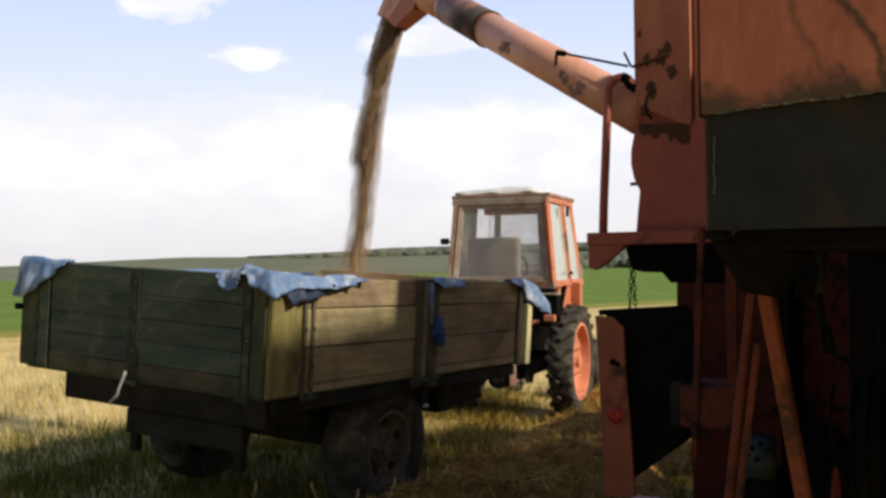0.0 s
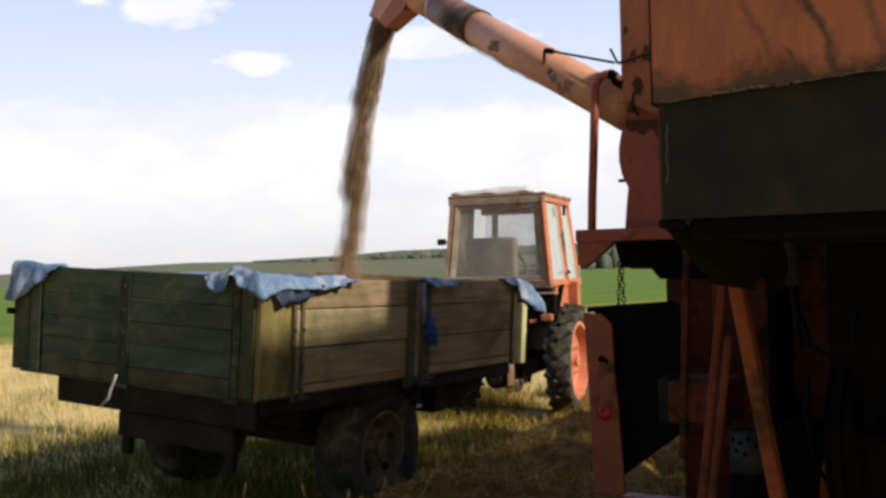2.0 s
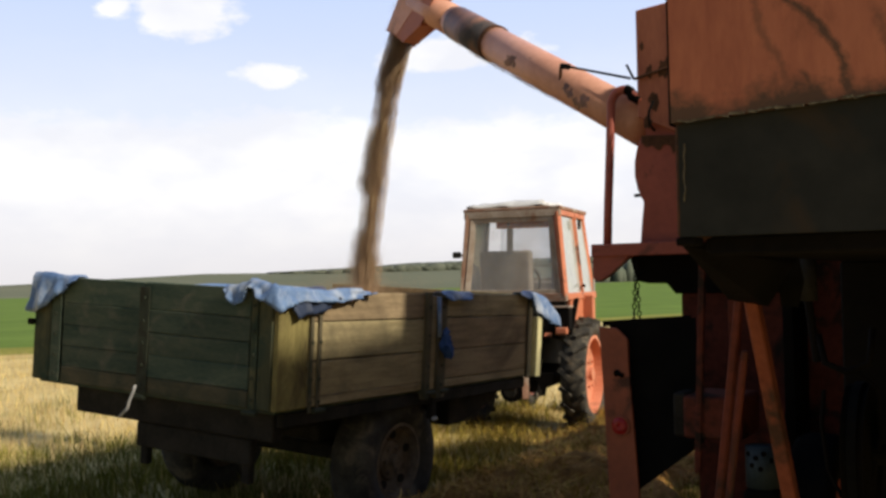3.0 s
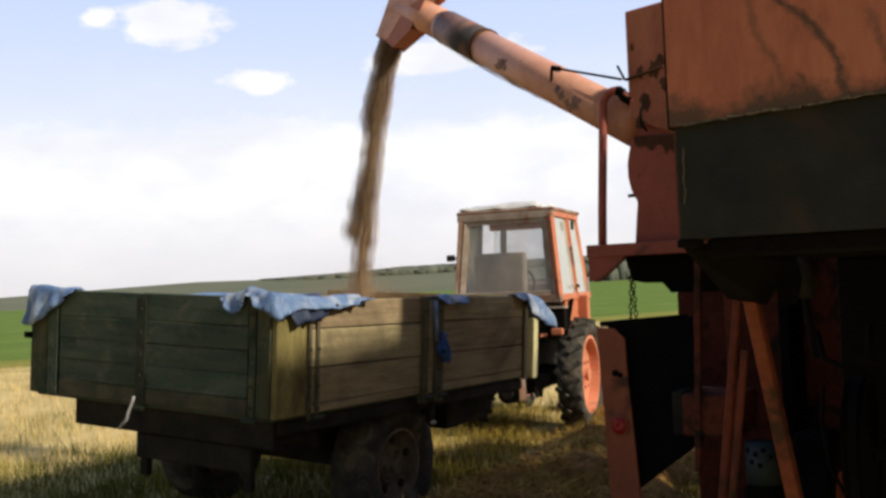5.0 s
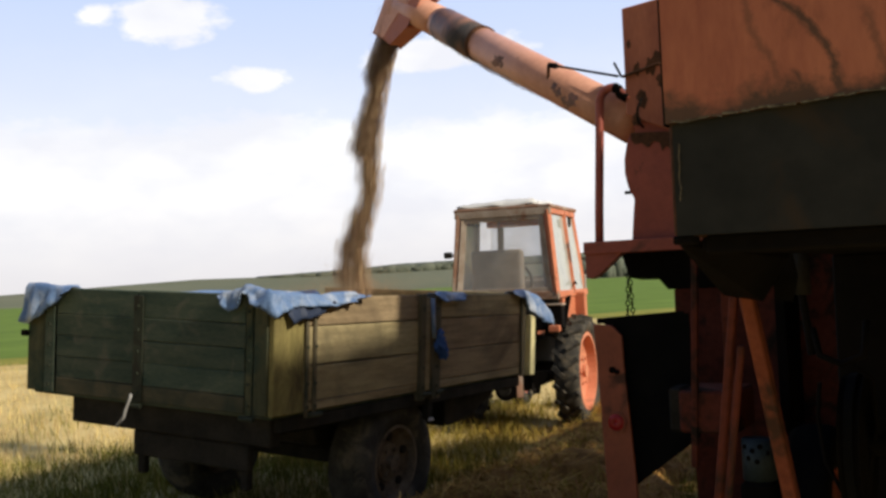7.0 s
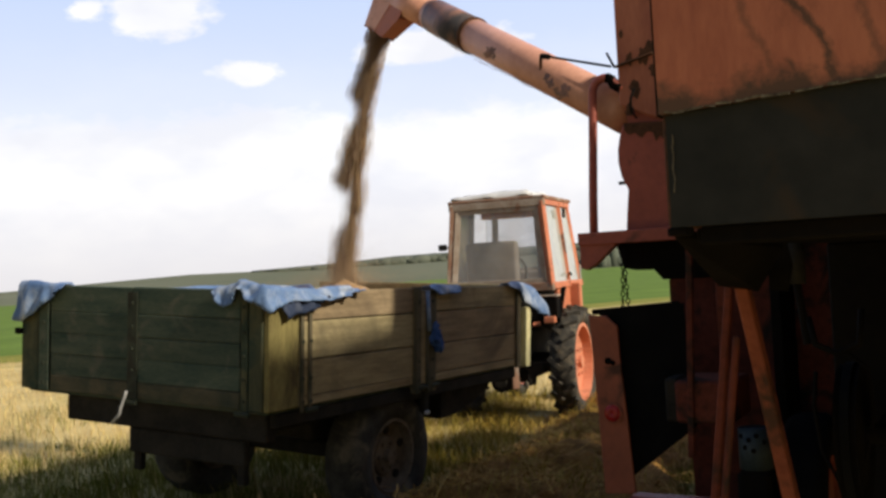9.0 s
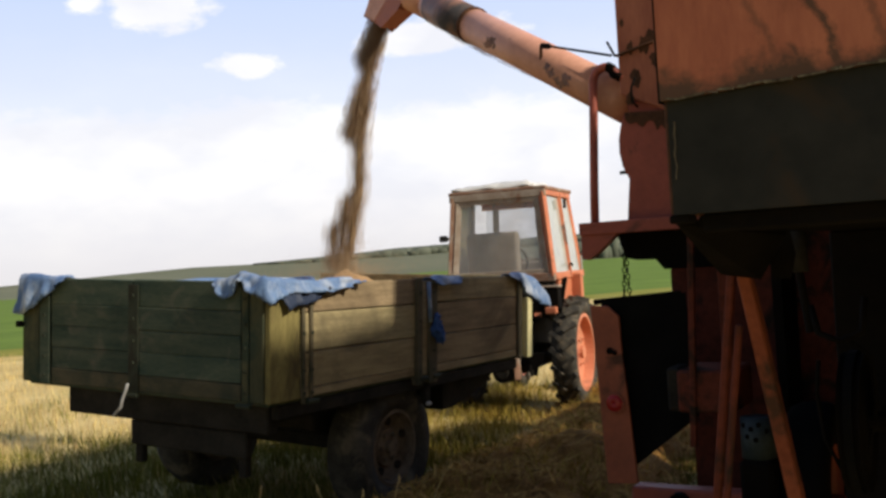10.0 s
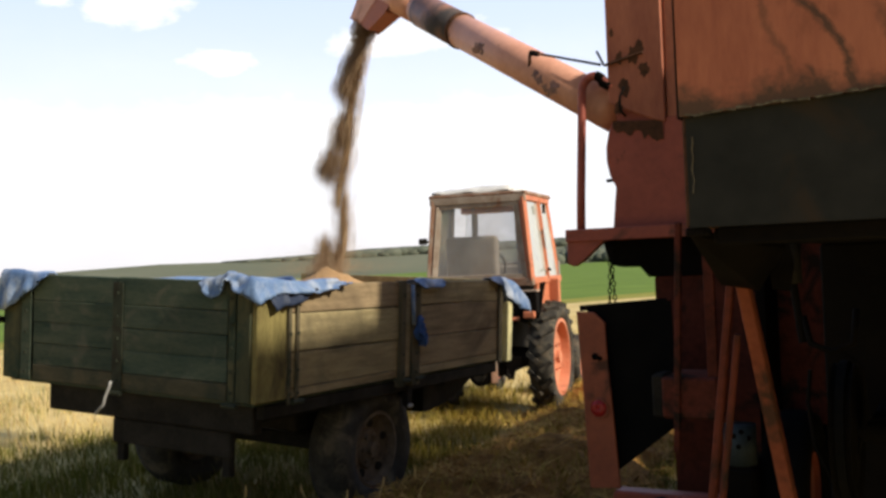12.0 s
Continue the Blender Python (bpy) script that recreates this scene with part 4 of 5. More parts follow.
# ---- tractor ----
def build_tractor():
    t = thing("tractor", "faded orange farm tractor with dusty glazed cab, hitched to the trailer", "tractor", pose(-1.27, 5.62, 0.005, 0, 0, 9))
    # local frame: x to its right, y ahead, z up; the rear axle lies at y = 0
    R0 = -0.50                      # the cab's rear face
    zt, zb, zf = 2.335, 1.445, 1.02   # roof edge, sill, foot of the cab
    wt, wb = 0.525, 0.60            # half width at roof and at sill
    ft, fb = 0.62, 0.78             # front of cab at roof and at sill

    def slab(name, pts, depth, mat, label=""):
        return part(name, plate([Vector(p) for p in pts], Vector(depth), bevel=0.004), mat, t, label)

    # posts
    for s in (-1, 1):
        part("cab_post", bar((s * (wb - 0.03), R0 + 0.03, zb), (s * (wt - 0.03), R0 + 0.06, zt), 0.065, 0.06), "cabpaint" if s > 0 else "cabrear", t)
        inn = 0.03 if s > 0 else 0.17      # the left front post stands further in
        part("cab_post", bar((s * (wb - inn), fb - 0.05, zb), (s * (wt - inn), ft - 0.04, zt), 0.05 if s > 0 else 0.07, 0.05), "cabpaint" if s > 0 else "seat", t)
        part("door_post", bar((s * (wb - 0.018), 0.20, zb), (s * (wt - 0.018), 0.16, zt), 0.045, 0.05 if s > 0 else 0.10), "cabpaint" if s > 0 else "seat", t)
        part("roof_rail", bar((s * (wt - 0.02), R0 + 0.05, zt), (s * (wt - 0.02), ft, zt), 0.05, 0.07), "cabpaint", t)
        part("sill", bar((s * (wb - 0.02), R0 + 0.05, zb), (s * (wb - 0.02), fb, zb), 0.055, 0.07), "cabpaint", t)
    part("rear_sill", box((-wb, R0, zb - 0.05), (wb, R0 + 0.05, zb + 0.035), 0.008), "cabrear", t)
    part("rear_header", box((-wt - 0.01, R0 + 0.03, zt - 0.05), (wt + 0.01, R0 + 0.09, zt + 0.03), 0.008), "dustframe", t)
    part("front_header", box((-wt, ft - 0.06, zt - 0.10), (wt, ft, zt + 0.03), 0.008), "cabpaint", t)
    part("windscreen_base", box((-wb, fb - 0.08, zb - 0.05), (wb, fb - 0.02, zb + 0.20), 0.008), "seat", t)
    bm = box((-wt - 0.02, R0 + 0.03, zt + 0.02), (wt + 0.02, ft + 0.04, zt + 0.065), 0.02, segments=2)
    part("roof", bm, "cabrear", t)
    bm = bmesh.new()
    bmesh.ops.create_grid(bm, x_segments=16, y_segments=16, size=0.5, matrix=Matrix.Translation((-0.06, 0.05, zt + 0.115)) @ Matrix.Diagonal((0.90, 1.0, 1, 1)))
    for v in bm.verts:
        e = max(abs(v.co.x + 0.06) / 0.43, abs(v.co.y - 0.05) / 0.49)
        v.co.z += 0.02 * (1 - e ** 6) + 0.03 * noise.noise(v.co * 6) - (0.03 if e > 0.97 else 0)
    got = bmesh.ops.extrude_face_region(bm, geom=list(bm.faces))["geom"]
    bmesh.ops.translate(bm, verts=[g for g in got if isinstance(g, bmesh.types.BMVert)], vec=(0, 0, -0.02))
    part("roof_cover", bm, "cover", t, "pale sheet lying on the cab roof", True)
    for x, w in ((-0.32, 0.04), (0.35, 0.05)):
        part("roof_edge_trim", rod((x - w, R0 + 0.10, zt + 0.075), (x + w, R0 + 0.10, zt + 0.075), 0.02), "cover", t)
    # glazing
    pane = slab("rear_window", [(-wb + 0.065, R0 + 0.025, zb + 0.03), (wb - 0.065, R0 + 0.025, zb + 0.03), (wt - 0.065, R0 + 0.055, zt - 0.05), (-wt + 0.065, R0 + 0.055, zt - 0.05)], (0, 0.006, 0), "glass_rear", "dust-covered rear window")
    pane.visible_shadow = False
    for name, a, b, m in (("window_frame", -1, 1, "dustframe"),):
        bm = bmesh.new()
        z0, z1, w0, w1 = zb + 0.045, zt - 0.06, wb - 0.095, wt - 0.095
        for p, q in (((-w0, R0 + 0.02, z0), (w0, R0 + 0.02, z0)), ((-w1, R0 + 0.05, z1), (w1, R0 + 0.05, z1)), ((-w0, R0 + 0.02, z0), (-w1, R0 + 0.05, z1)), ((w0, R0 + 0.02, z0), (w1, R0 + 0.05, z1))):
            bar(p, q, 0.02, 0.062, 0.003, bm)
        part(name, bm, m, t, "dust-caked window frame")
    for s in (-1, 1):
        for y0, y1 in ((R0 + 0.10, 0.17), (0.22, ft - 0.02)):
            yb0, yb1 = (R0 + 0.08, 0.19) if y0 < 0 else (0.24, fb - 0.06)
            if s < 0 and y0 > 0:
                continue                    # this window stands open
            p = slab("side_window", [(s * (wb - 0.02), yb0, zb + 0.03), (s * (wb - 0.02), yb1, zb + 0.03), (s * (wt - 0.02), y1, zt - 0.04), (s * (wt - 0.02), y0, zt - 0.04)], (-s * 0.006, 0, 0), "glass_side", "chalky dusty side window")
            p.visible_shadow = False
    p = slab("windscreen", [(-wb + 0.05, fb - 0.04, zb + 0.2), (wb - 0.05, fb - 0.04, zb + 0.2), (wt - 0.05, ft - 0.03, zt - 0.1), (-wt + 0.05, ft - 0.03, zt - 0.1)], (0, 0.005, 0), "glass_front")
    p.visible_shadow = False
    part("door_hinge", rod((wb - 0.03, 0.19, zt - 0.16), (wb - 0.03, 0.19, zt - 0.06), 0.016), "dark", t)
    part("door_handle", rod((wb + 0.005, 0.19, zb + 0.12), (wb + 0.03, 0.14, zb + 0.10), 0.012), "dark", t)
    # inside the cab
    part("seat_back", box((-0.44, -0.28, 1.40), (0.15, -0.16, 1.945), 0.05, segments=3), "seat", t)
    part("seat_cushion", box((-0.42, -0.24, 1.22), (0.14, 0.24, 1.40), 0.04, segments=2), "seat", t)
    bm, rows = bmesh.new(), []
    for i in range(25):
        u = i / 24
        y = -0.24 + 0.30 * u
        x = 0.36 - 0.05 * u + 0.022 * math.sin(u * 19.0)
        rows.append([bm.verts.new((x + 0.05 * k / 8 * (1 - u) + 0.008 * noise.noise((u * 6, k * 0.5, 2.0)), y, 2.27 - 0.80 * k / 8)) for k in range(9)])
    for r0, r1 in zip(rows, rows[1:]):
        for k in range(8):
            bm.faces.new((r0[k], r0[k + 1], r1[k + 1], r1[k]))
    curtain = part("cab_curtain", bm, "dustframe", t, "dusty beige curtain inside the cab", True)
    curtain.modifiers.new("thickness", "SOLIDIFY").thickness = 0.006
    wheel = part("steering_wheel", lathe([(0.18, -0.012), (0.205, -0.012), (0.205, 0.012), (0.18, 0.012)], 28), "dark", t)
    wheel.matrix_local = Matrix.Translation((-0.18, 0.52, 1.60)) @ Matrix.Rotation(radians(62), 4, "Y") @ Matrix.Rotation(radians(90), 4, "Z")
    part("dashboard", box((-0.40, fb - 0.22, 1.30), (0.40, fb - 0.08, 1.62), 0.03), "seat", t)
    part("cab_floor", box((-wb + 0.02, R0 + 0.03, 1.02), (wb - 0.02, fb, 1.07), 0.006), "dark", t)
    part("lower_rear_panel", box((-wb + 0.02, R0 + 0.02, zf), (wb - 0.02, R0 + 0.05, zb - 0.05), 0.006), "chassis", t)
    for s in (-1, 1):
        part("lower_side_panel", box((s * (wb - 0.05), R0 + 0.20, zf), (s * (wb - 0.01), fb, zb - 0.03), 0.006), "cabpaint", t)
    part("mirror_arm", rod((-wb + 0.03, R0 + 0.2, 1.90), (-wb - 0.05, R0 + 0.16, 1.91), 0.010), "dark", t)
    part("mirror", box((-wb - 0.12, R0 + 0.13, 1.875), (-wb - 0.02, R0 + 0.17, 1.945), 0.018, segments=2), "rubber", t)
    # fenders, curved over the wheels
    for s in (-1, 1):
        bm = bmesh.new()
        for k in range(12):
            a0, a1 = radians(38 + k * 10), radians(38 + (k + 1) * 10)
            r0, r1 = 0.66, 0.685
            ring = [(math.cos(a), math.sin(a)) for a in (a0, a1)]
            v = [bm.verts.new((s * x, -c * r, 0.62 + sn * r)) for x in (0.36, 0.43) for (c, sn) in ring for r in (r0, r1)]
            for q in ((0, 1, 3, 2), (4, 6, 7, 5), (1, 5, 7, 3), (0, 2, 6, 4)):
                bm.faces.new([v[i] for i in q])
        bmesh.ops.remove_doubles(bm, verts=bm.verts, dist=1e-4)
        part("fender", bm, "cabpaint", t)
        part("fender_side", plate([Vector((s * 0.40, -0.62 * math.cos(radians(a)), 0.62 + 0.67 * math.sin(radians(a)))) for a in range(38, 160, 10)], Vector((s * 0.02, 0, 0))), "chassis", t)
        part("fender_front", box((s * 0.47, 0.22, 1.02), (s * 0.70, 0.27, 1.45), 0.01), "cabpaint", t)
        part("rear_light", box((s * 0.50, -0.60, 1.06), (s * 0.62, -0.54, 1.13), 0.01), "cabpaint", t)
        part("mudguard_stay", bar((s * 0.55, -0.42, 1.05), (s * 0.57, -0.18, 1.42), 0.16, 0.02), "dark", t)
        wheel_parts("rear_tyre", t, (s * 0.645, 0, 0.605), 0.585, 0.27, 0.41, "rubber", "rim", 20, s)
        wheel_parts("front_tyre", t, (s * 0.55, 1.75, 0.36), 0.36, 0.18, 0.21, "rubber", "rim", 0, s)
    # body and hitch
    part("rear_axle", rod((-0.48, 0, 0.605), (0.48, 0, 0.605), 0.11, n=20), "chassis", t)
    part("gearbox", box((-0.20, -0.32, 0.42), (0.20, 0.9, 0.98), 0.05, segments=2), "chassis", t)
    part("power_take_off", rod((0, -0.32, 0.62), (0, -0.44, 0.62), 0.05), "dark", t)
    part("hood", box((-0.27, 0.80, 0.78), (0.27, 2.15, 1.38), 0.05, segments=3), "cabpaint", t)
    part("front_axle", box((-0.5, 1.70, 0.34), (0.5, 1.80, 0.44), 0.02), "dark", t)
    part("exhaust", rod((0.16, 1.2, 1.35), (0.16, 1.2, 2.0), 0.03), "dark", t)
    for s in (-1, 1):
        part("lift_arm", bar((s * 0.22, -0.2, 0.5), (s * 0.32, -0.60, 0.45), 0.035, 0.06), "chassis", t)
        part("lift_rod", bar((s * 0.24, -0.22, 1.0), (s * 0.31, -0.62, 0.46), 0.025), "dark", t)
        part("lift_crank", bar((s * 0.2, -0.15, 1.0), (s * 0.25, -0.42, 0.96), 0.04, 0.05), "cabpaint", t)
    part("top_link", bar((0, -0.30, 0.85), (0, -0.62, 0.80), 0.035), "dark", t)
    part("hitch_block", box((-0.31, -0.64, 0.47), (-0.15, -0.52, 0.60), 0.02, segments=2), "cabpaint", t, "rust-streaked orange hitch casting")
    part("hitch_ear", plate([(-0.30, -0.60, 0.47), (-0.24, -0.60, 0.38), (-0.20, -0.60, 0.40), (-0.19, -0.60, 0.47)], Vector((0, 0.03, 0))), "cabpaint", t)
    part("drive_casing", rod((0.01, -0.62, 0.47), (0.01, -0.40, 0.47), 0.115, n=16), "dark", t)
    part("casing_flange", rod((0.01, -0.655, 0.47), (0.01, -0.62, 0.47), 0.065, n=10), "chassis", t)
    part("hitch_upright", bar((0.165, -0.60, 0.39), (0.155, -0.58, 0.62), 0.07, 0.04), "cabrear", t)
    part("side_bracket", plate([(0.24, -0.58, 0.66), (0.47, -0.58, 0.66), (0.45, -0.58, 0.56), (0.38, -0.58, 0.53), (0.36, -0.58, 0.42), (0.31, -0.58, 0.44), (0.30, -0.58, 0.55)], Vector((0, 0.05, 0)), bevel=0.004), "dark", t)
    part("cross_shaft", rod((-0.40, -0.52, 0.63), (0.50, -0.52, 0.63), 0.03), "chassis", t)
    part("hitch_clevis", box((-0.06, -0.55, 0.36), (0.06, -0.25, 0.46), 0.01), "dark", t)
    part("battery_box", box((0.45, -0.53, 1.10), (0.63, -0.40, 1.33), 0.015, segments=2), "dark", t)
    part("battery_lid", box((0.44, -0.54, 1.33), (0.64, -0.39, 1.35), 0.006), "dustframe", t)
    part("hydraulic_block", box((0.24, -0.52, 1.08), (0.46, -0.44, 1.20), 0.012), "dark", t)
    return t


tractor = build_tractor()


# ---- combine harvester ----
TUBE_B, TUBE_H = Vector((1.574, 1.42, 2.53)), Vector((-0.902, 0.514, 0.0))
TUBE_SIDE = Vector((0.495, 0.869, 0.0))


def on_tube(s, z, side=0.0):
    """A point in the upright plane of the unloading auger: s along it, at height z, and to its side."""
    p = TUBE_B + TUBE_H * s + TUBE_SIDE * side
    return Vector((p.x, p.y, 2.53 + 1.038 * (z - 2.47)))


def axis(s):
    return on_tube(s, 2.475 + 0.525 * s)


def build_combine():
    c = thing("combine_harvester", "old faded orange combine harvester with rusty panels and raised unloading auger", "combine harvester")
    X0, X1, Y0, Y1 = 2.962, 4.36, -2.27, 1.25
    # straw hood at the rear
    seam = lambda x: 1.902 + 0.042 * (x - X0)
    bm = plate([(X0, Y0, seam(X0)), (X1, Y0, seam(X1)), (X1, Y0, 3.24), (X0, Y0, 3.24)], Vector((0, 0.025, 0)))
    bmesh.ops.subdivide_edges(bm, edges=list(bm.edges), cuts=5, use_grid_fill=True)
    for v in bm.verts:
        v.co.y += 0.006 * noise.noise(v.co * 2.5)
    part("rear_panel", bm, "hoodpanel", c, "sun-faded orange sheet with rusty cracks")
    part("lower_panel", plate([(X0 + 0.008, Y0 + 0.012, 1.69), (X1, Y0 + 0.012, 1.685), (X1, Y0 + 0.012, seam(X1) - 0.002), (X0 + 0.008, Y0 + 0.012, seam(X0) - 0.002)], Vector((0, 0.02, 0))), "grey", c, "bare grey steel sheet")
    # the uneven welded seam and edges
    rng = random.Random(8)
    bm, x = bmesh.new(), X0 + 0.012
    while x < X1 - 0.05:
        l = rng.uniform(0.012, 0.05)
        z = seam(x) + rng.uniform(-0.003, 0.003)
        bar((x, Y0 - 0.002, z), (x + l, Y0 - 0.002, seam(x + l) + rng.uniform(-0.003, 0.003)), rng.uniform(0.002, 0.0045), rng.uniform(0.003, 0.006), 0, bm)
        x += l * rng.uniform(0.9, 1.3)
    part("weld_seam", bm, "rust", c, "ragged rusty weld")
    edge = [(X0 + 0.018 + 0.010 * noise.noise((z * 11, 2.0, 1.0)), Y0 + 0.010, z) for z in [1.755 + 0.012 * k for k in range(10)]]
    bm = pipe(edge, 0.0014, 6)
    for v in bm.verts:
        v.co += Vector((1, 0, 0)) * 0.004 * noise.noise(v.co * 60)
    part("weld_edge", bm, "rust", c)
    # thin dark bar for the shadow line down the panel's left edge
    part("edge_shadow_bar", box((X0 - 0.0045, Y0 - 0.002, seam(X0) - 0.004), (X0 - 0.0005, Y0 + 0.028, 3.24), 0.001), "dark", c)
    part("side_sheet", box((X0 - 0.004, Y0 + 0.03, 1.69), (X0 + 0.02, Y1, 3.24), 0.004), "rust_shade", c)
    part("side_sheet", box((X1 - 0.02, Y0 + 0.03, 0.75), (X1 + 0.004, 3.0, 3.24), 0.004), "red", c)
    part("hood_top", box((X0, Y0 + 0.02, 3.235), (X1, Y1, 3.26), 0.006), "orange", c)
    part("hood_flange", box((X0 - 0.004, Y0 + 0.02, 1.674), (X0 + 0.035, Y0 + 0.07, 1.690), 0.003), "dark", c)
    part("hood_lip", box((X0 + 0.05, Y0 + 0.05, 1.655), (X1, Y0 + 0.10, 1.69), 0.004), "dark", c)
    # carcass under the hood; apron, skirt and shields are dark sheets added for shade
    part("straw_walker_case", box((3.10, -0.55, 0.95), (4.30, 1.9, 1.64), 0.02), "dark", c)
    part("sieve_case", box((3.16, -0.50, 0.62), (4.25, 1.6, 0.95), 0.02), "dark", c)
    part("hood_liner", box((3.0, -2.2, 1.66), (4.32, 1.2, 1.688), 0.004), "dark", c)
    part("right_shade_skirt", box((4.30, -2.1, 0.55), (4.34, 3.0, 1.70), 0.004), "dark", c)
    part("shade_apron", box((2.985, -0.62, 0.30), (4.30, -0.57, 1.66), 0.006), "dark", c)
    part("body_side", box((2.30, 1.35, 0.72), (4.3, 2.95, 2.5), 0.01), "shadedred", c)
    part("wheel_arch_panel", plate([(1.86, 1.32, 1.80), (1.86, 1.32, 1.56), (1.84, 1.32, 1.52), (1.84, 1.32, 1.37), (1.90, 1.32, 1.30), (1.92, 1.32, 0.10), (2.42, 1.32, 0.10), (2.42, 1.32, 1.80)], Vector((0, 0.03, 0))), "shadedred", c, "shaded dull red side panel")
    part("arch_shade_sheet", box((1.98, 1.40, 0.06), (2.9, 1.44, 1.45), 0.004), "dark", c)
    part("under_shade_sheet", box((2.5, 1.95, 0.10), (4.3, 1.99, 0.80), 0.004), "dark", c)
    part("frame_post", bar((2.208, 0.5, 1.80), (2.155, 0.5, 0.70), 0.03, 0.03), "shadedred", c)
    part("frame_post", bar((2.33, 0.55, 1.80), (2.33, 0.55, 1.0), 0.03, 0.05), "shadedred", c)
    part("shelf_box", box((2.09, 0.50, 0.86), (2.36, 0.86, 1.06), 0.012), "shadedred", c)
    part("grey_box", box((2.035, 0.52, 0.86), (2.10, 0.70, 1.07), 0.012), "chassis", c)
    # grain tank
    part("grain_tank", plate([(1.975, 1.24, 2.38), (1.975, 1.24, 3.17), (2.1, 1.24, 3.19), (4.9, 1.24, 3.19), (4.9, 1.24, 2.3)], Vector((0, 1.80, 0)), bevel=0.006), "panel", c)
    part("tank_shoulder", plate([(2.98, 0.15, 3.255), (2.98, 0.60, 3.275), (2.98, 0.95, 3.30), (2.98, 1.18, 3.34), (2.98, 1.36, 3.42), (2.98, 1.50, 3.60), (2.98, 2.6, 3.60), (2.98, 2.6, 3.18), (2.98, 1.24, 3.18), (2.98, 0.15, 3.235)], Vector((1.3, 0, 0))), "orange", c)
    part("tank_end_box", plate([(1.645, 1.22, 2.53), (1.645, 1.22, 3.14), (1.968, 1.22, 3.17), (1.968, 1.22, 2.39), (1.90, 1.22, 2.41)], Vector((0, 0.13, 0)), bevel=0.006), "panel", c, "faded orange end box of the tank")
    part("tank_slope", plate([(1.66, 1.26, 2.53), (1.90, 1.26, 2.42), (4.3, 1.26, 2.3), (4.3, 1.26, 1.80), (1.70, 1.26, 1.80), (1.70, 1.26, 2.30)], Vector((0, 1.2, 0))), "red", c)
    # elevator housing with its round drum
    prof = [(1.655, 2.42), (1.630, 2.36), (1.613, 2.28), (1.612, 2.20), (1.628, 2.12), (1.662, 2.05), (1.650, 1.95), (1.635, 1.80), (2.32, 1.80), (2.32, 2.42)]
    part("elevator_housing", plate([(x, 1.235, z) for x, z in prof], Vector((0, 0.55, 0)), bevel=0.006), "red", c, "dull red elevator housing with bulging flank")
    # ragged dark plate that paints the shadow under the tank's end box
    shadow_edge = [(1.66 + 0.29 * k / 24, 1.2285, 2.425 - 0.02 * k / 24) for k in range(25)] + [(1.95 - 0.29 * k / 24, 1.2285, 2.345 + 0.02 * k / 24 + 0.06 * noise.noise((k * 0.22, 2.0, 7.0)) + 0.012 * noise.noise((k * 0.9, 4.0, 7.0)) - (0.05 if k < 10 else 0.0)) for k in range(25)]
    part("shadow_run", plate(shadow_edge, Vector((0, 0.004, 0))), "rust_shade", c)
    part("drain_stub", rod((1.67, 1.25, 2.09), (1.605, 1.25, 2.09), 0.010), "dark", c)
    for x, z, r in ((1.745, 2.61, 0.042), (1.72, 2.78, 0.03), (1.80, 2.79, 0.045), (1.84, 2.83, 0.03), (1.70, 2.50, 0.03), (1.86, 2.70, 0.04), (1.68, 2.93, 0.02)):
        ring = [(x + r * (0.7 + 0.5 * noise.noise((math.cos(a) * 1.7 + x * 40, math.sin(a) * 1.7, z * 9))) * math.cos(a), 1.2185, z + 1.5 * r * (0.8 + 0.6 * noise.noise((math.cos(a) * 1.7, math.sin(a) * 1.7 + x * 30, 5))) * math.sin(a)) for a in [k * math.tau / 22 for k in range(22)]]
        part("grease_patch", plate(ring, Vector((0, 0.004, 0))), "rust_shade", c)
    part("hose", pipe([(1.745, 1.20, 2.61), (1.722, 1.19, 2.55), (1.722, 1.19, 2.48), (1.75, 1.20, 2.44)], 0.007), "dark", c, smooth=True)
    # platform with its bracket, railing and chain
    part("platform", box((1.40, 1.10, 1.78), (2.40, 1.62, 1.81), 0.006), "red", c)
    part("platform_edge", box((1.40, 1.085, 1.745), (2.30, 1.105, 1.815), 0.004), "red", c)
    part("platform_bracket", plate([(1.403, 1.10, 1.78), (1.403, 1.10, 1.62), (1.44, 1.10, 1.605), (1.50, 1.10, 1.64), (1.60, 1.10, 1.725), (1.66, 1.10, 1.78)], Vector((0, 0.06, 0)), bevel=0.003), "red", c)
    part("platform_beam", plate([(1.54, 1.30, 1.78), (1.57, 1.30, 1.66), (1.59, 1.30, 1.604), (1.66, 1.30, 1.59), (1.764, 1.30, 1.588), (1.812, 1.30, 1.53), (2.40, 1.30, 1.53), (2.40, 1.30, 1.78)], Vector((0, 0.06, 0))), "dark", c)
    arc = [(1.482 + 0.075 - 0.075 * math.cos(a), 1.236, 2.615 + 0.085 * math.sin(a)) for a in [k * math.pi / 16 for k in range(0, 12)]]
    part("handrail", pipe([(1.462, 1.18, 1.80), (1.466, 1.19, 2.0), (1.477, 1.22, 2.4)] + arc + [(1.66, 1.24, 2.62)], 0.025, 12), "red", c, "bent red handrail tube", True)
    part("rail_grip", pipe(arc[9:] + [(1.61, 1.238, 2.655), (1.655, 1.24, 2.625)], 0.029, 12), "dark", c, "black worn rail grip", True)
    links = []
    for side in (0, 1):
        for k in range(9):
            z = 1.69 - k * 0.037
            ring = lathe([(0.008, -0.0025), (0.013, -0.0025), (0.013, 0.0025), (0.008, 0.0025)], 10, "X" if (k + side) % 2 else "Y")
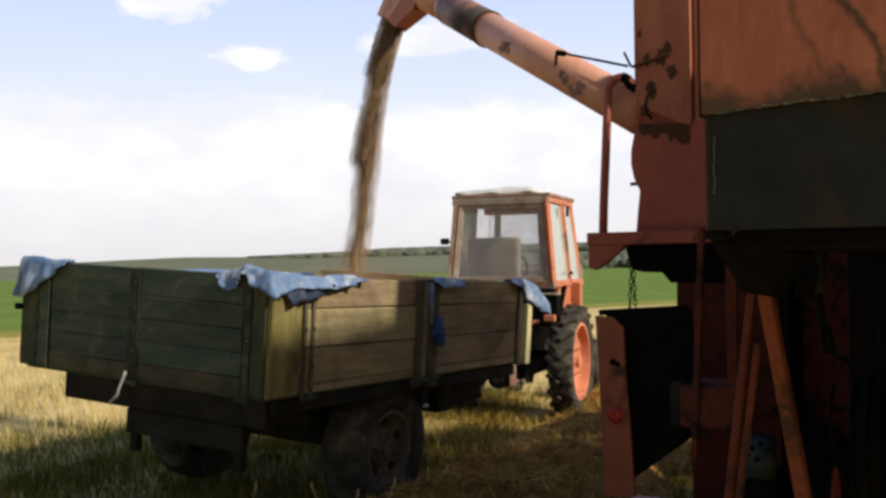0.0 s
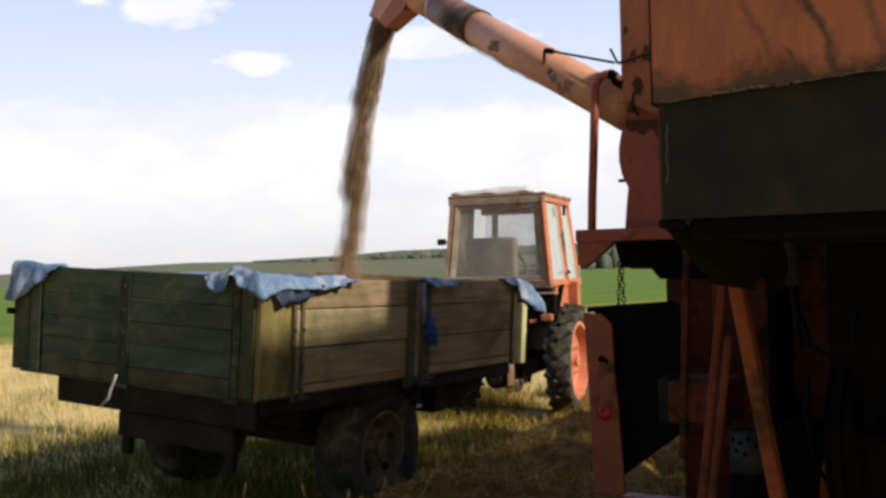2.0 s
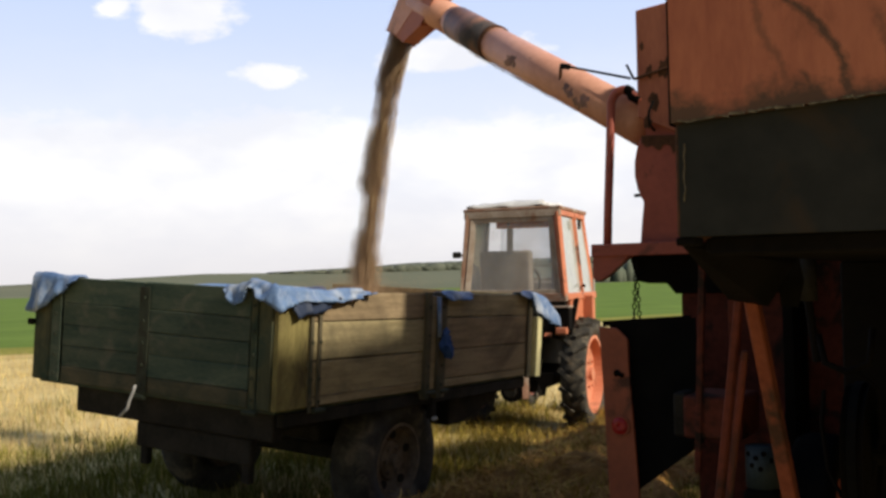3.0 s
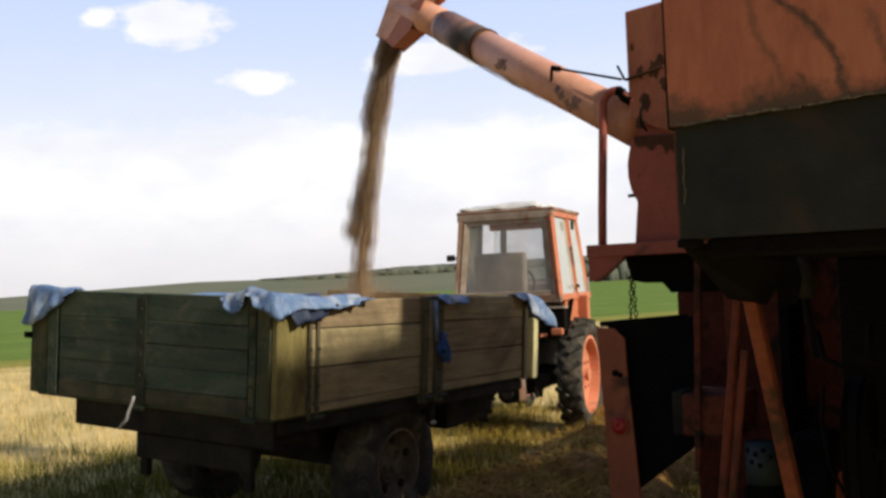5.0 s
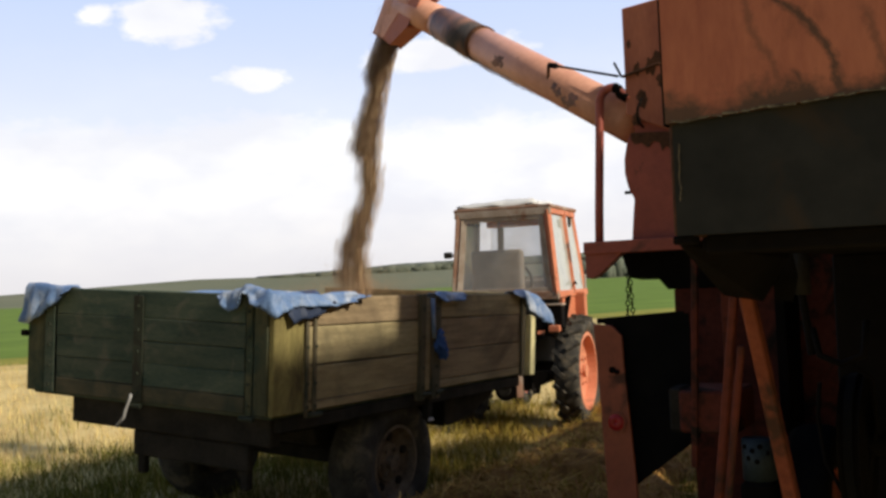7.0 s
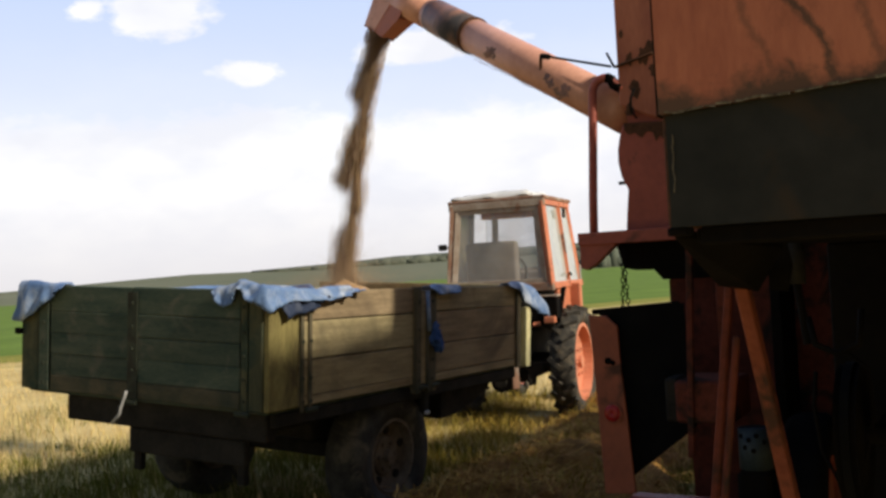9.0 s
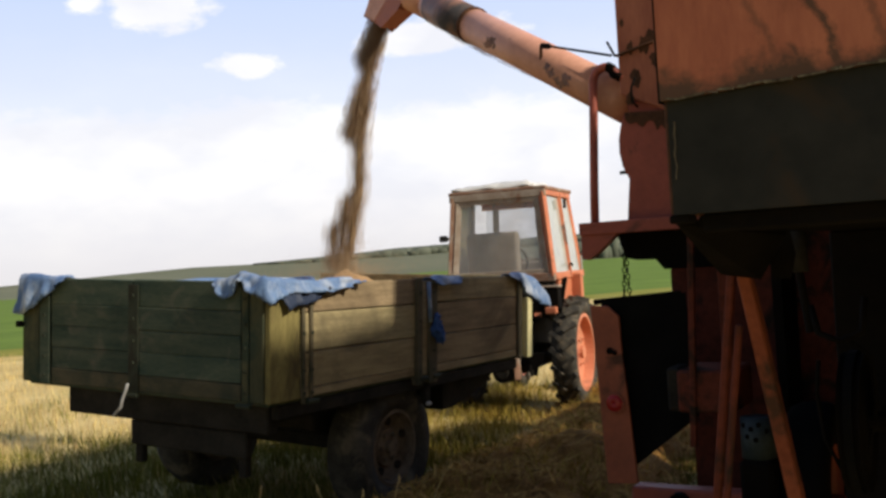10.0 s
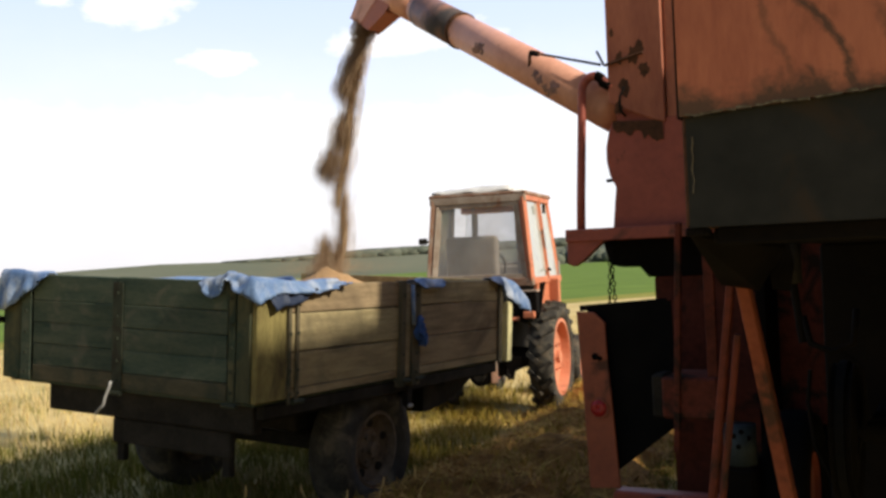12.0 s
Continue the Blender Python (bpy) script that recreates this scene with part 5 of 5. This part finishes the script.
            bmesh.ops.transform(ring, matrix=Matrix.Translation((1.70 + side * (0.004 + 0.0035 * k), 0.98 - 0.006 * k, z)) @ Matrix.Diagonal((1, 1, 1.45, 1)), verts=ring.verts)
            part("chain_link", ring, "dark", c)
    # guard plate with reflector, and the rubber curtain beside it
    plate_y = 0.70
    part("guard_plate", plate([(1.594, plate_y, 1.372), (1.69, plate_y, 1.365), (1.748, plate_y, 1.31), (1.752, plate_y, 1.15), (1.772, plate_y, 0.85), (1.796, plate_y, 0.46), (1.632, plate_y, 0.45), (1.612, plate_y, 1.0)], Vector((0, 0.018, 0)), bevel=0.004), "guard", c, "scratched orange guard plate")
    part("guard_bolt", rod((1.69, 0.69, 1.135), (1.69, 0.702, 1.135), 0.018), "dark", c)
    part("guard_bolt", rod((1.715, 0.69, 1.125), (1.715, 0.702, 1.125), 0.013), "dark", c)
    part("reflector", lathe([(0.001, -0.014), (0.026, -0.013), (0.043, -0.006), (0.046, 0.004), (0.001, 0.004)], 24, "Y"), "redlens", c, "round red reflector", True).matrix_local = Matrix.Translation((1.700, 0.692, 0.868))
    part("reflector_ring", lathe([(0.044, -0.008), (0.052, -0.008), (0.052, 0.004), (0.044, 0.004)], 24, "Y"), "guard", c).matrix_local = Matrix.Translation((1.700, 0.694, 0.868))
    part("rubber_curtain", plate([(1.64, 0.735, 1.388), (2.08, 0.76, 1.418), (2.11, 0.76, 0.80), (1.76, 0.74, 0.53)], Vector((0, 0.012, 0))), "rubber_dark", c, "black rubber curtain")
    part("curtain_rail", bar((1.60, 0.74, 1.385), (2.06, 0.765, 1.415), 0.012, 0.03), "dark", c)
    part("axle_beam", box((1.72, 0.80, 0.28), (3.9, 0.92, 0.42), 0.012), "red", c)
    part("axle_end", lathe([(0.02, -0.03), (0.05, -0.03), (0.05, 0.03), (0.02, 0.03)], 18, "Y"), "dark", c).matrix_local = Matrix.Translation((1.98, 0.78, 0.36))
    # struts near the rear corner
    part("strut", bar((2.888, -1.40, 1.56), (3.075, -1.40, 0.42), 0.05, 0.035), "strut", c)
    part("strut", bar((2.856, -1.38, 1.60), (2.70, -1.36, 0.40), 0.022), "shadedred", c)
    part("strut", bar((2.872, -1.42, 1.42), (2.735, -1.42, 0.40), 0.018), "shadedred", c)
    part("corner_gusset", plate([(2.955, -2.20, 1.69), (2.84, -1.45, 1.57), (2.93, -1.40, 1.55), (3.02, -1.5, 1.66)], Vector((0, 0.0, -0.015))), "dark", c)
    part("curtain_scrap", plate([(2.965, -1.45, 1.66), (3.02, -1.45, 1.66), (3.03, -1.45, 1.60), (3.015, -1.45, 1.535), (2.972, -1.45, 1.54)], Vector((0, 0.01, 0))), "dark", c)
    pul = part("pulley", lathe([(0.03, -0.03), (0.16, -0.02), (0.20, -0.03), (0.185, 0), (0.20, 0.03), (0.16, 0.02), (0.03, 0.03)], 32), "dark", c)
    pul.matrix_local = Matrix.Translation((3.09, -1.0, 1.10))
    part("drive_belt", lathe([(0.195, -0.012), (0.207, -0.012), (0.207, 0.012), (0.195, 0.012)], 32), "rubber_dark", c).matrix_local = Matrix.Translation((3.09, -1.0, 1.10))
    can = part("fan_drum", rod((2.445, 0.53, 0.66), (2.445, 0.53, 0.845), 0.075, n=24), "steel", c, "pale teal perforated steel drum", True)
    for x, z in ((-0.045, 0.815), (-0.012, 0.80), (0.022, 0.82), (0.05, 0.79), (-0.03, 0.765), (0.008, 0.752)):
        y = 0.53 - math.sqrt(0.075 ** 2 - x * x)
        part("drum_hole", rod((2.445 + x, y - 0.003, z), (2.445 + x, y + 0.004, z), 0.012, n=10), "dark", can)
    part("drum_foot", box((2.37, 0.45, 0.42), (2.52, 0.80, 0.66), 0.02), "dark", c)
    part("pulley_shaft", rod((3.09, -1.0, 1.10), (3.22, -1.0, 1.10), 0.03), "dark", c)
    part("pulley_bracket", bar((3.18, -1.0, 1.10), (3.18, -0.58, 1.10), 0.05, 0.08), "dark", c)
    part("hydraulic_ram", rod((2.955, -1.0, 1.67), (2.955, -1.0, 1.54), 0.027, n=16), "chassis", c, "grey hydraulic cylinder", True)
    part("ram_rod", rod((2.955, -1.0, 1.54), (2.975, -1.0, 1.36), 0.012, n=10), "dark", c)
    part("hose", pipe([(2.98, -1.0, 1.44), (3.0, -1.02, 1.36), (3.06, -1.03, 1.335), (3.12, -1.02, 1.36), (3.13, -1.0, 1.46)], 0.010), "dark", c, smooth=True)
    part("drive_chain", pipe([(2.995, -1.02, 1.28), (2.985, -1.02, 1.18), (3.0, -1.02, 1.05), (3.05, -1.02, 0.94), (3.11, -1.02, 1.0), (3.145, -1.02, 1.15), (3.14, -1.02, 1.29), (3.08, -1.02, 1.34)], 0.007, 6), "dark", c, "greasy drive chain")
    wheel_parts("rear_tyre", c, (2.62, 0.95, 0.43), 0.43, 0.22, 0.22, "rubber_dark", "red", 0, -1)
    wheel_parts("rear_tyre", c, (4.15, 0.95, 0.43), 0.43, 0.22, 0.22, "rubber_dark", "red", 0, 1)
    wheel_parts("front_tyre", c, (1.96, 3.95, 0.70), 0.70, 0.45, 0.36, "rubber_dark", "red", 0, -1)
    # unseen; sized so its shadow darkens the ground but clears the trailer's front post
    part("front_body", box((2.2, 3.16, 0.5), (4.3, 4.65, 2.5), 0.03), "red", c)
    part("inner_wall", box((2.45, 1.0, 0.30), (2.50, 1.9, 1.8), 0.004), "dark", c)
    # unloading auger
    aug = part("auger_tube", rod(axis(-0.07), axis(2.05), 0.122, n=32, caps=True), "tube", c, "pale orange unloading tube with worn spots", True)
    part("tube_collar", rod(axis(1.50), axis(2.00), 0.131, n=32), "grease", aug, "blackened greasy tube collar", True)
    part("tube_ring", rod(axis(1.485), axis(1.51), 0.136, n=32), "rust_shade", aug, smooth=True)
    part("tube_end", rod(axis(2.10), axis(2.62), 0.124, n=32), "tube", aug, smooth=True)
    for s, a, r in ((1.10, 202, 0.050), (1.13, 212, 0.042), (1.16, 222, 0.03), (0.52, 196, 0.035), (0.47, 203, 0.035), (0.40, 222, 0.045), (0.36, 215, 0.03), (0.33, 200, 0.05)):
        d = (axis(s + 0.1) - axis(s)).normalized()
        side = -TUBE_SIDE
        up = side.cross(d)
        way = (side * math.cos(radians(a - 200)) + up * math.sin(radians(a - 200))).normalized()
        bm, edge = bmesh.new(), []
        for k in range(20):
            f = k * math.tau / 20
            q = r * (0.75 + 0.7 * noise.noise((1.6 * math.cos(f) + s * 31, 1.6 * math.sin(f), a * 0.37)))
            u, w = 1.3 * q * math.cos(f), q * math.sin(f) / 0.122
            lean = way * math.cos(w) + d.cross(way) * math.sin(w)
            edge.append(bm.verts.new(axis(s) + d * u + lean * 0.1232))
        hub = bm.verts.new(axis(s) + way * 0.1236)
        for k in range(20):
            bm.faces.new((hub, edge[k], edge[(k + 1) % 20]))
        part("worn_spot", bm, "worn", aug)
    # the spout: a hood of thin sheets that turns the flow down through a throat
    edge = [(2.993, 3.702), (2.58, 4.07), (2.20, 4.03), (2.20, 4.01), (2.57, 4.045), (2.975, 3.69)]
    part("spout_top", plate([on_tube(s, z, -0.11) for s, z in edge], TUBE_SIDE * 0.22), "tube", aug)
    # throat and flaps take a darker orange in place of shade beneath the spout
    part("spout_throat", plate([on_tube(s, z, -0.11) for s, z in ((2.70, 3.53), (2.40, 3.60), (2.405, 3.62), (2.705, 3.55))], TUBE_SIDE * 0.14), "orange", aug)
    for side in (-0.118, 0.110):
        cheek = plate([on_tube(s, z, side) for s, z in ((2.993, 3.702), (2.826, 3.61), (2.46, 3.775), (2.20, 3.80), (2.20, 4.03), (2.58, 4.07))], TUBE_SIDE * 0.008)
        part("spout_cheek", cheek, "tube", aug, "pale orange sheet-metal cheek")
    part("spout_flap", plate([on_tube(s, z, -0.114) for s, z in ((2.83, 3.612), (2.70, 3.53), (2.40, 3.60), (2.10, 3.80), (2.47, 3.78))], TUBE_SIDE * 0.006), "orange", aug)
    part("spout_flap", plate([on_tube(s, z, 0.030) for s, z in ((2.95, 3.64), (2.79, 3.525), (2.405, 3.584), (2.10, 3.80), (2.47, 3.78))], TUBE_SIDE * 0.006), "orange", aug)
    part("spout_hem", bar(on_tube(2.993, 3.702, -0.120), on_tube(2.826, 3.61, -0.120), 0.010, 0.010), "orange", aug)
    # folding rod of the auger
    part("fold_rod", rod((1.62, 1.18, 2.748), on_tube(0.50, 2.885, -0.13), 0.0075), "dark", c)
    part("fold_rod_joint", rod(on_tube(0.47, 2.875, -0.13), on_tube(0.54, 2.895, -0.13), 0.018), "dark", c)
    part("fold_lug", bar(on_tube(0.55, 2.89, -0.13), on_tube(0.60, 2.80, -0.10), 0.02), "rust_shade", c)
    part("fold_lever", bar((1.60, 1.18, 2.83), (1.64, 1.19, 2.74), 0.014), "dark", c)
    part("tank_rod", rod((1.64, 1.20, 2.745), (1.86, 1.20, 2.79), 0.009), "rust_shade", c)
    return c


M["rust_shade"] = surface("dark_rust_and_shade", (0.05, 0.028, 0.018), (0.12, 0.055, 0.03), 18, 0.9, 0.1, 0.5, fine=4)
combine = build_combine()


# ---- falling grain ----
FALL, GAP = 16 / FPS, 1 / FPS
EXIT, SPEED = on_tube(2.86, 3.68), Vector((-0.84, -0.12, -1.25))
stream = thing("grain_stream", "brown stream of grain and chaff falling from the auger spout", "grain stream")


def clump_mesh(seed, count, length, width, heart=1.0):
    rng = random.Random(seed)
    verts, faces = [], []
    # the dense heart of the clump, a lumpy spindle of grain
    body = bmesh.new()
    bmesh.ops.create_icosphere(body, subdivisions=3, radius=1)
    lump = 0.6 * width
    for v in body.verts:
        n = 1 + 0.55 * noise.noise(v.co * 2.3 + Vector((seed, 0, 0))) + 0.35 * noise.noise(v.co * 6 + Vector((0, seed, 0)))
        verts.append(Vector((v.co.x * width * 0.72 * heart * n + lump * 0.4 * noise.noise((seed, v.co.z * 2, 0)), v.co.y * width * 0.70 * heart * n, v.co.z * length * 0.55 * (0.85 + 0.15 * n))))
    body.verts.index_update()
    faces += [tuple(v.index for v in f.verts) for f in body.faces]
    body.free()
    for _ in range(count):
        z = rng.uniform(-0.5, 0.5) * length
        wide = 0.85 * width * (0.75 + 0.5 * math.cos(z / length * math.pi)) * (2.3 if rng.random() < 0.25 else 1.15)
        side = Vector((rng.gauss(0, wide), rng.gauss(0, wide), 0))
        if side.length > 0.112:
            side *= 0.112 / side.length * rng.uniform(0.8, 1.0)
        p = side + Vector((0, 0, z + rng.gauss(0, 0.03)))
        a = Vector((rng.gauss(0, 1), rng.gauss(0, 1), rng.gauss(0, 1.6))).normalized() * rng.uniform(0.007, 0.017)
        b = a.orthogonal().normalized() * rng.uniform(0.003, 0.007)
        o = len(verts)
        verts += [p - a, p + b, p + a, p - b]
        faces.append((o, o + 1, o + 2, o + 3))
    me = bpy.data.meshes.new("grain_clump")
    me.from_pydata([tuple(v) for v in verts], [], faces)
    me.materials.append(M["flake"])
    return me


CLUMPS = [clump_mesh(20 + k, (1300, 1100, 900, 1000, 900, 900, 1100, 1000, 1700, 1500, 1600)[k], (0.36, 0.32, 0.26, 0.34, 0.13, 0.20, 0.30, 0.22, 0.36, 0.32, 0.34)[k], (0.037, 0.032, 0.032, 0.035, 0.046, 0.038, 0.030, 0.040, 0.046, 0.042, 0.044)[k], 0.45 if k == 7 else 1.0) for k in range(11)]


def dust_mesh(seed, count, spread):
    rng = random.Random(seed)
    verts, faces = [], []
    for _ in range(count):
        p = Vector((rng.gauss(0, spread[0]), rng.gauss(0, spread[1]), abs(rng.gauss(0, spread[2]))))
        a = Vector((rng.gauss(0, 1), rng.gauss(0, 1), rng.gauss(0, 1))).normalized() * rng.uniform(0.001, 0.0025)
        b, o = a.orthogonal(), len(verts)
        verts += [p - a, p + b, p + a]
        faces.append((o, o + 1, o + 2))
    me = bpy.data.meshes.new("dust_puff")
    me.from_pydata([tuple(v) for v in verts], [], faces)
    me.materials.append(M["flake"])
    return me


def fall_pose(tau, drift):
    """The pose of a clump tau seconds after it left the spout."""
    g = Vector((0, 0, -9.81))
    p = EXIT + SPEED * tau + g * tau * tau / 2 + drift * (tau / FALL) ** 1.3
    v = SPEED + g * tau + drift * 1.2
    return Matrix.Translation(p) @ v.to_track_quat("-Z", "Y").to_matrix().to_4x4()


def clump_rows(start, drift):
    """Rows for one clump: it waits in the tube, slides out of the spout, falls, and comes to rest inside the heap."""
    tube_turn = (axis(1) - axis(0)).to_track_quat("-Z", "Y").to_matrix().to_4x4()
    rest = fall_pose(FALL, drift)
    rest.translation.z = 1.22
    half = tube_turn.to_quaternion().slerp(fall_pose(0, drift).to_quaternion(), 0.5).to_matrix().to_4x4()
    keys = [(start - 12 / FPS, Matrix.Translation(axis(0.45)) @ tube_turn), (start - 4 / FPS, Matrix.Translation(axis(2.2)) @ tube_turn), (start - 2 / FPS, Matrix.Translation(axis(2.62)) @ half), (start, fall_pose(0, drift))]
    keys += [(start + 2 * k / FPS, fall_pose(2 * k / FPS, drift)) for k in range(1, 9)]
    keys.append((start + FALL + 3 / FPS, rest))
    inside = [(t, m) for t, m in keys if 0 < t < 12]
    before, after = [k for k in keys if k[0] <= 0], [k for k in keys if k[0] >= 12]

    def between(t, a, b):
        u = (t - a[0]) / (b[0] - a[0])
        loc, q = a[1].translation.lerp(b[1].translation, u), a[1].to_quaternion().slerp(b[1].to_quaternion(), u)
        return Matrix.Translation(loc) @ q.to_matrix().to_4x4()

    first = keys[0][1] if not before else keys[-1][1] if len(before) == len(keys) else between(0, before[-1], keys[len(before)])
    last = keys[-1][1] if not after else keys[0][1] if len(after) == len(keys) else between(12, keys[-len(after) - 1], after[0])
    rows = [(0, first)] + inside + [(12, last)]
    out = []
    for t, m in rows:
        if not out or frame(t) > frame(out[-1][0]):
            out.append((t, m))
    return out


def motions():
    """All that moves: the falling grain and the heap that it builds."""
    rng = random.Random(77)
    left = Vector((-0.852, -0.523, 0))

    def release(t, mesh, drift):
        ob = new("grain_clump", mesh)
        tagged(ob, kind="stuff").parent = stream
        walk(ob, clump_rows(t, drift + Vector((rng.gauss(0, 0.018), rng.gauss(0, 0.018), 0))))

    # the steady fall
    t = -FALL
    while t < 12.05:
        sway = 0.05 * noise.noise((t * 2.6, 0.3, 1.0)) + 0.04 * noise.noise((t * 8.5, 2.0, 5.0))
        release(t, CLUMPS[rng.choice((8, 9, 10) if t < 7.4 else (0, 1, 3, 6))], left * (sway - 0.03))
        t += GAP
    # each flight of the screw throws a lump that flies further
    t = 8.77 - 0.176 * 52
    while t < 12.05:
        throw = (0.045 + 0.02 * max(0.0, min(1.0, (t - 2) / 3)) + 0.13 * max(0.0, min(1.0, (t - 5) / 4))) * rng.uniform(0.85, 1.2)
        for k, far in enumerate((1.0, 0.72, 0.40)):
            release(t + k * GAP, CLUMPS[(4, 5, 2)[k]], left * throw * far)
            release(t + k * GAP, CLUMPS[7], left * throw * far * 0.55)
        t += 0.176
    # chaff dust that hangs and drifts over the heap
    for k, (spread, dx) in enumerate((((0.28, 0.20, 0.09), 0.0), ((0.16, 0.15, 0.16), 0.02), ((0.42, 0.24, 0.06), -0.10))):
        ob = new("dust_puff", dust_mesh(60 + k, 7000, spread))
        tagged(ob, kind="stuff").parent = stream
        walk(ob, [(s, pose(-1.33 + dx + 0.05 * math.sin(1.3 * s + 2 * k), 2.62 + 0.04 * math.cos(0.9 * s + k), 1.50 + 0.010 * s + 0.02 * math.sin(1.7 * s + k), 0, 0, 12 * math.sin(0.7 * s + k))) for s in range(0, 13)])
    walk(pile, [(s, pose(-1.36, 2.62, z)) for s, z in ((0, 1.225), (3, 1.265), (6, 1.305), (9.5, 1.365), (12, 1.40))])


motions()
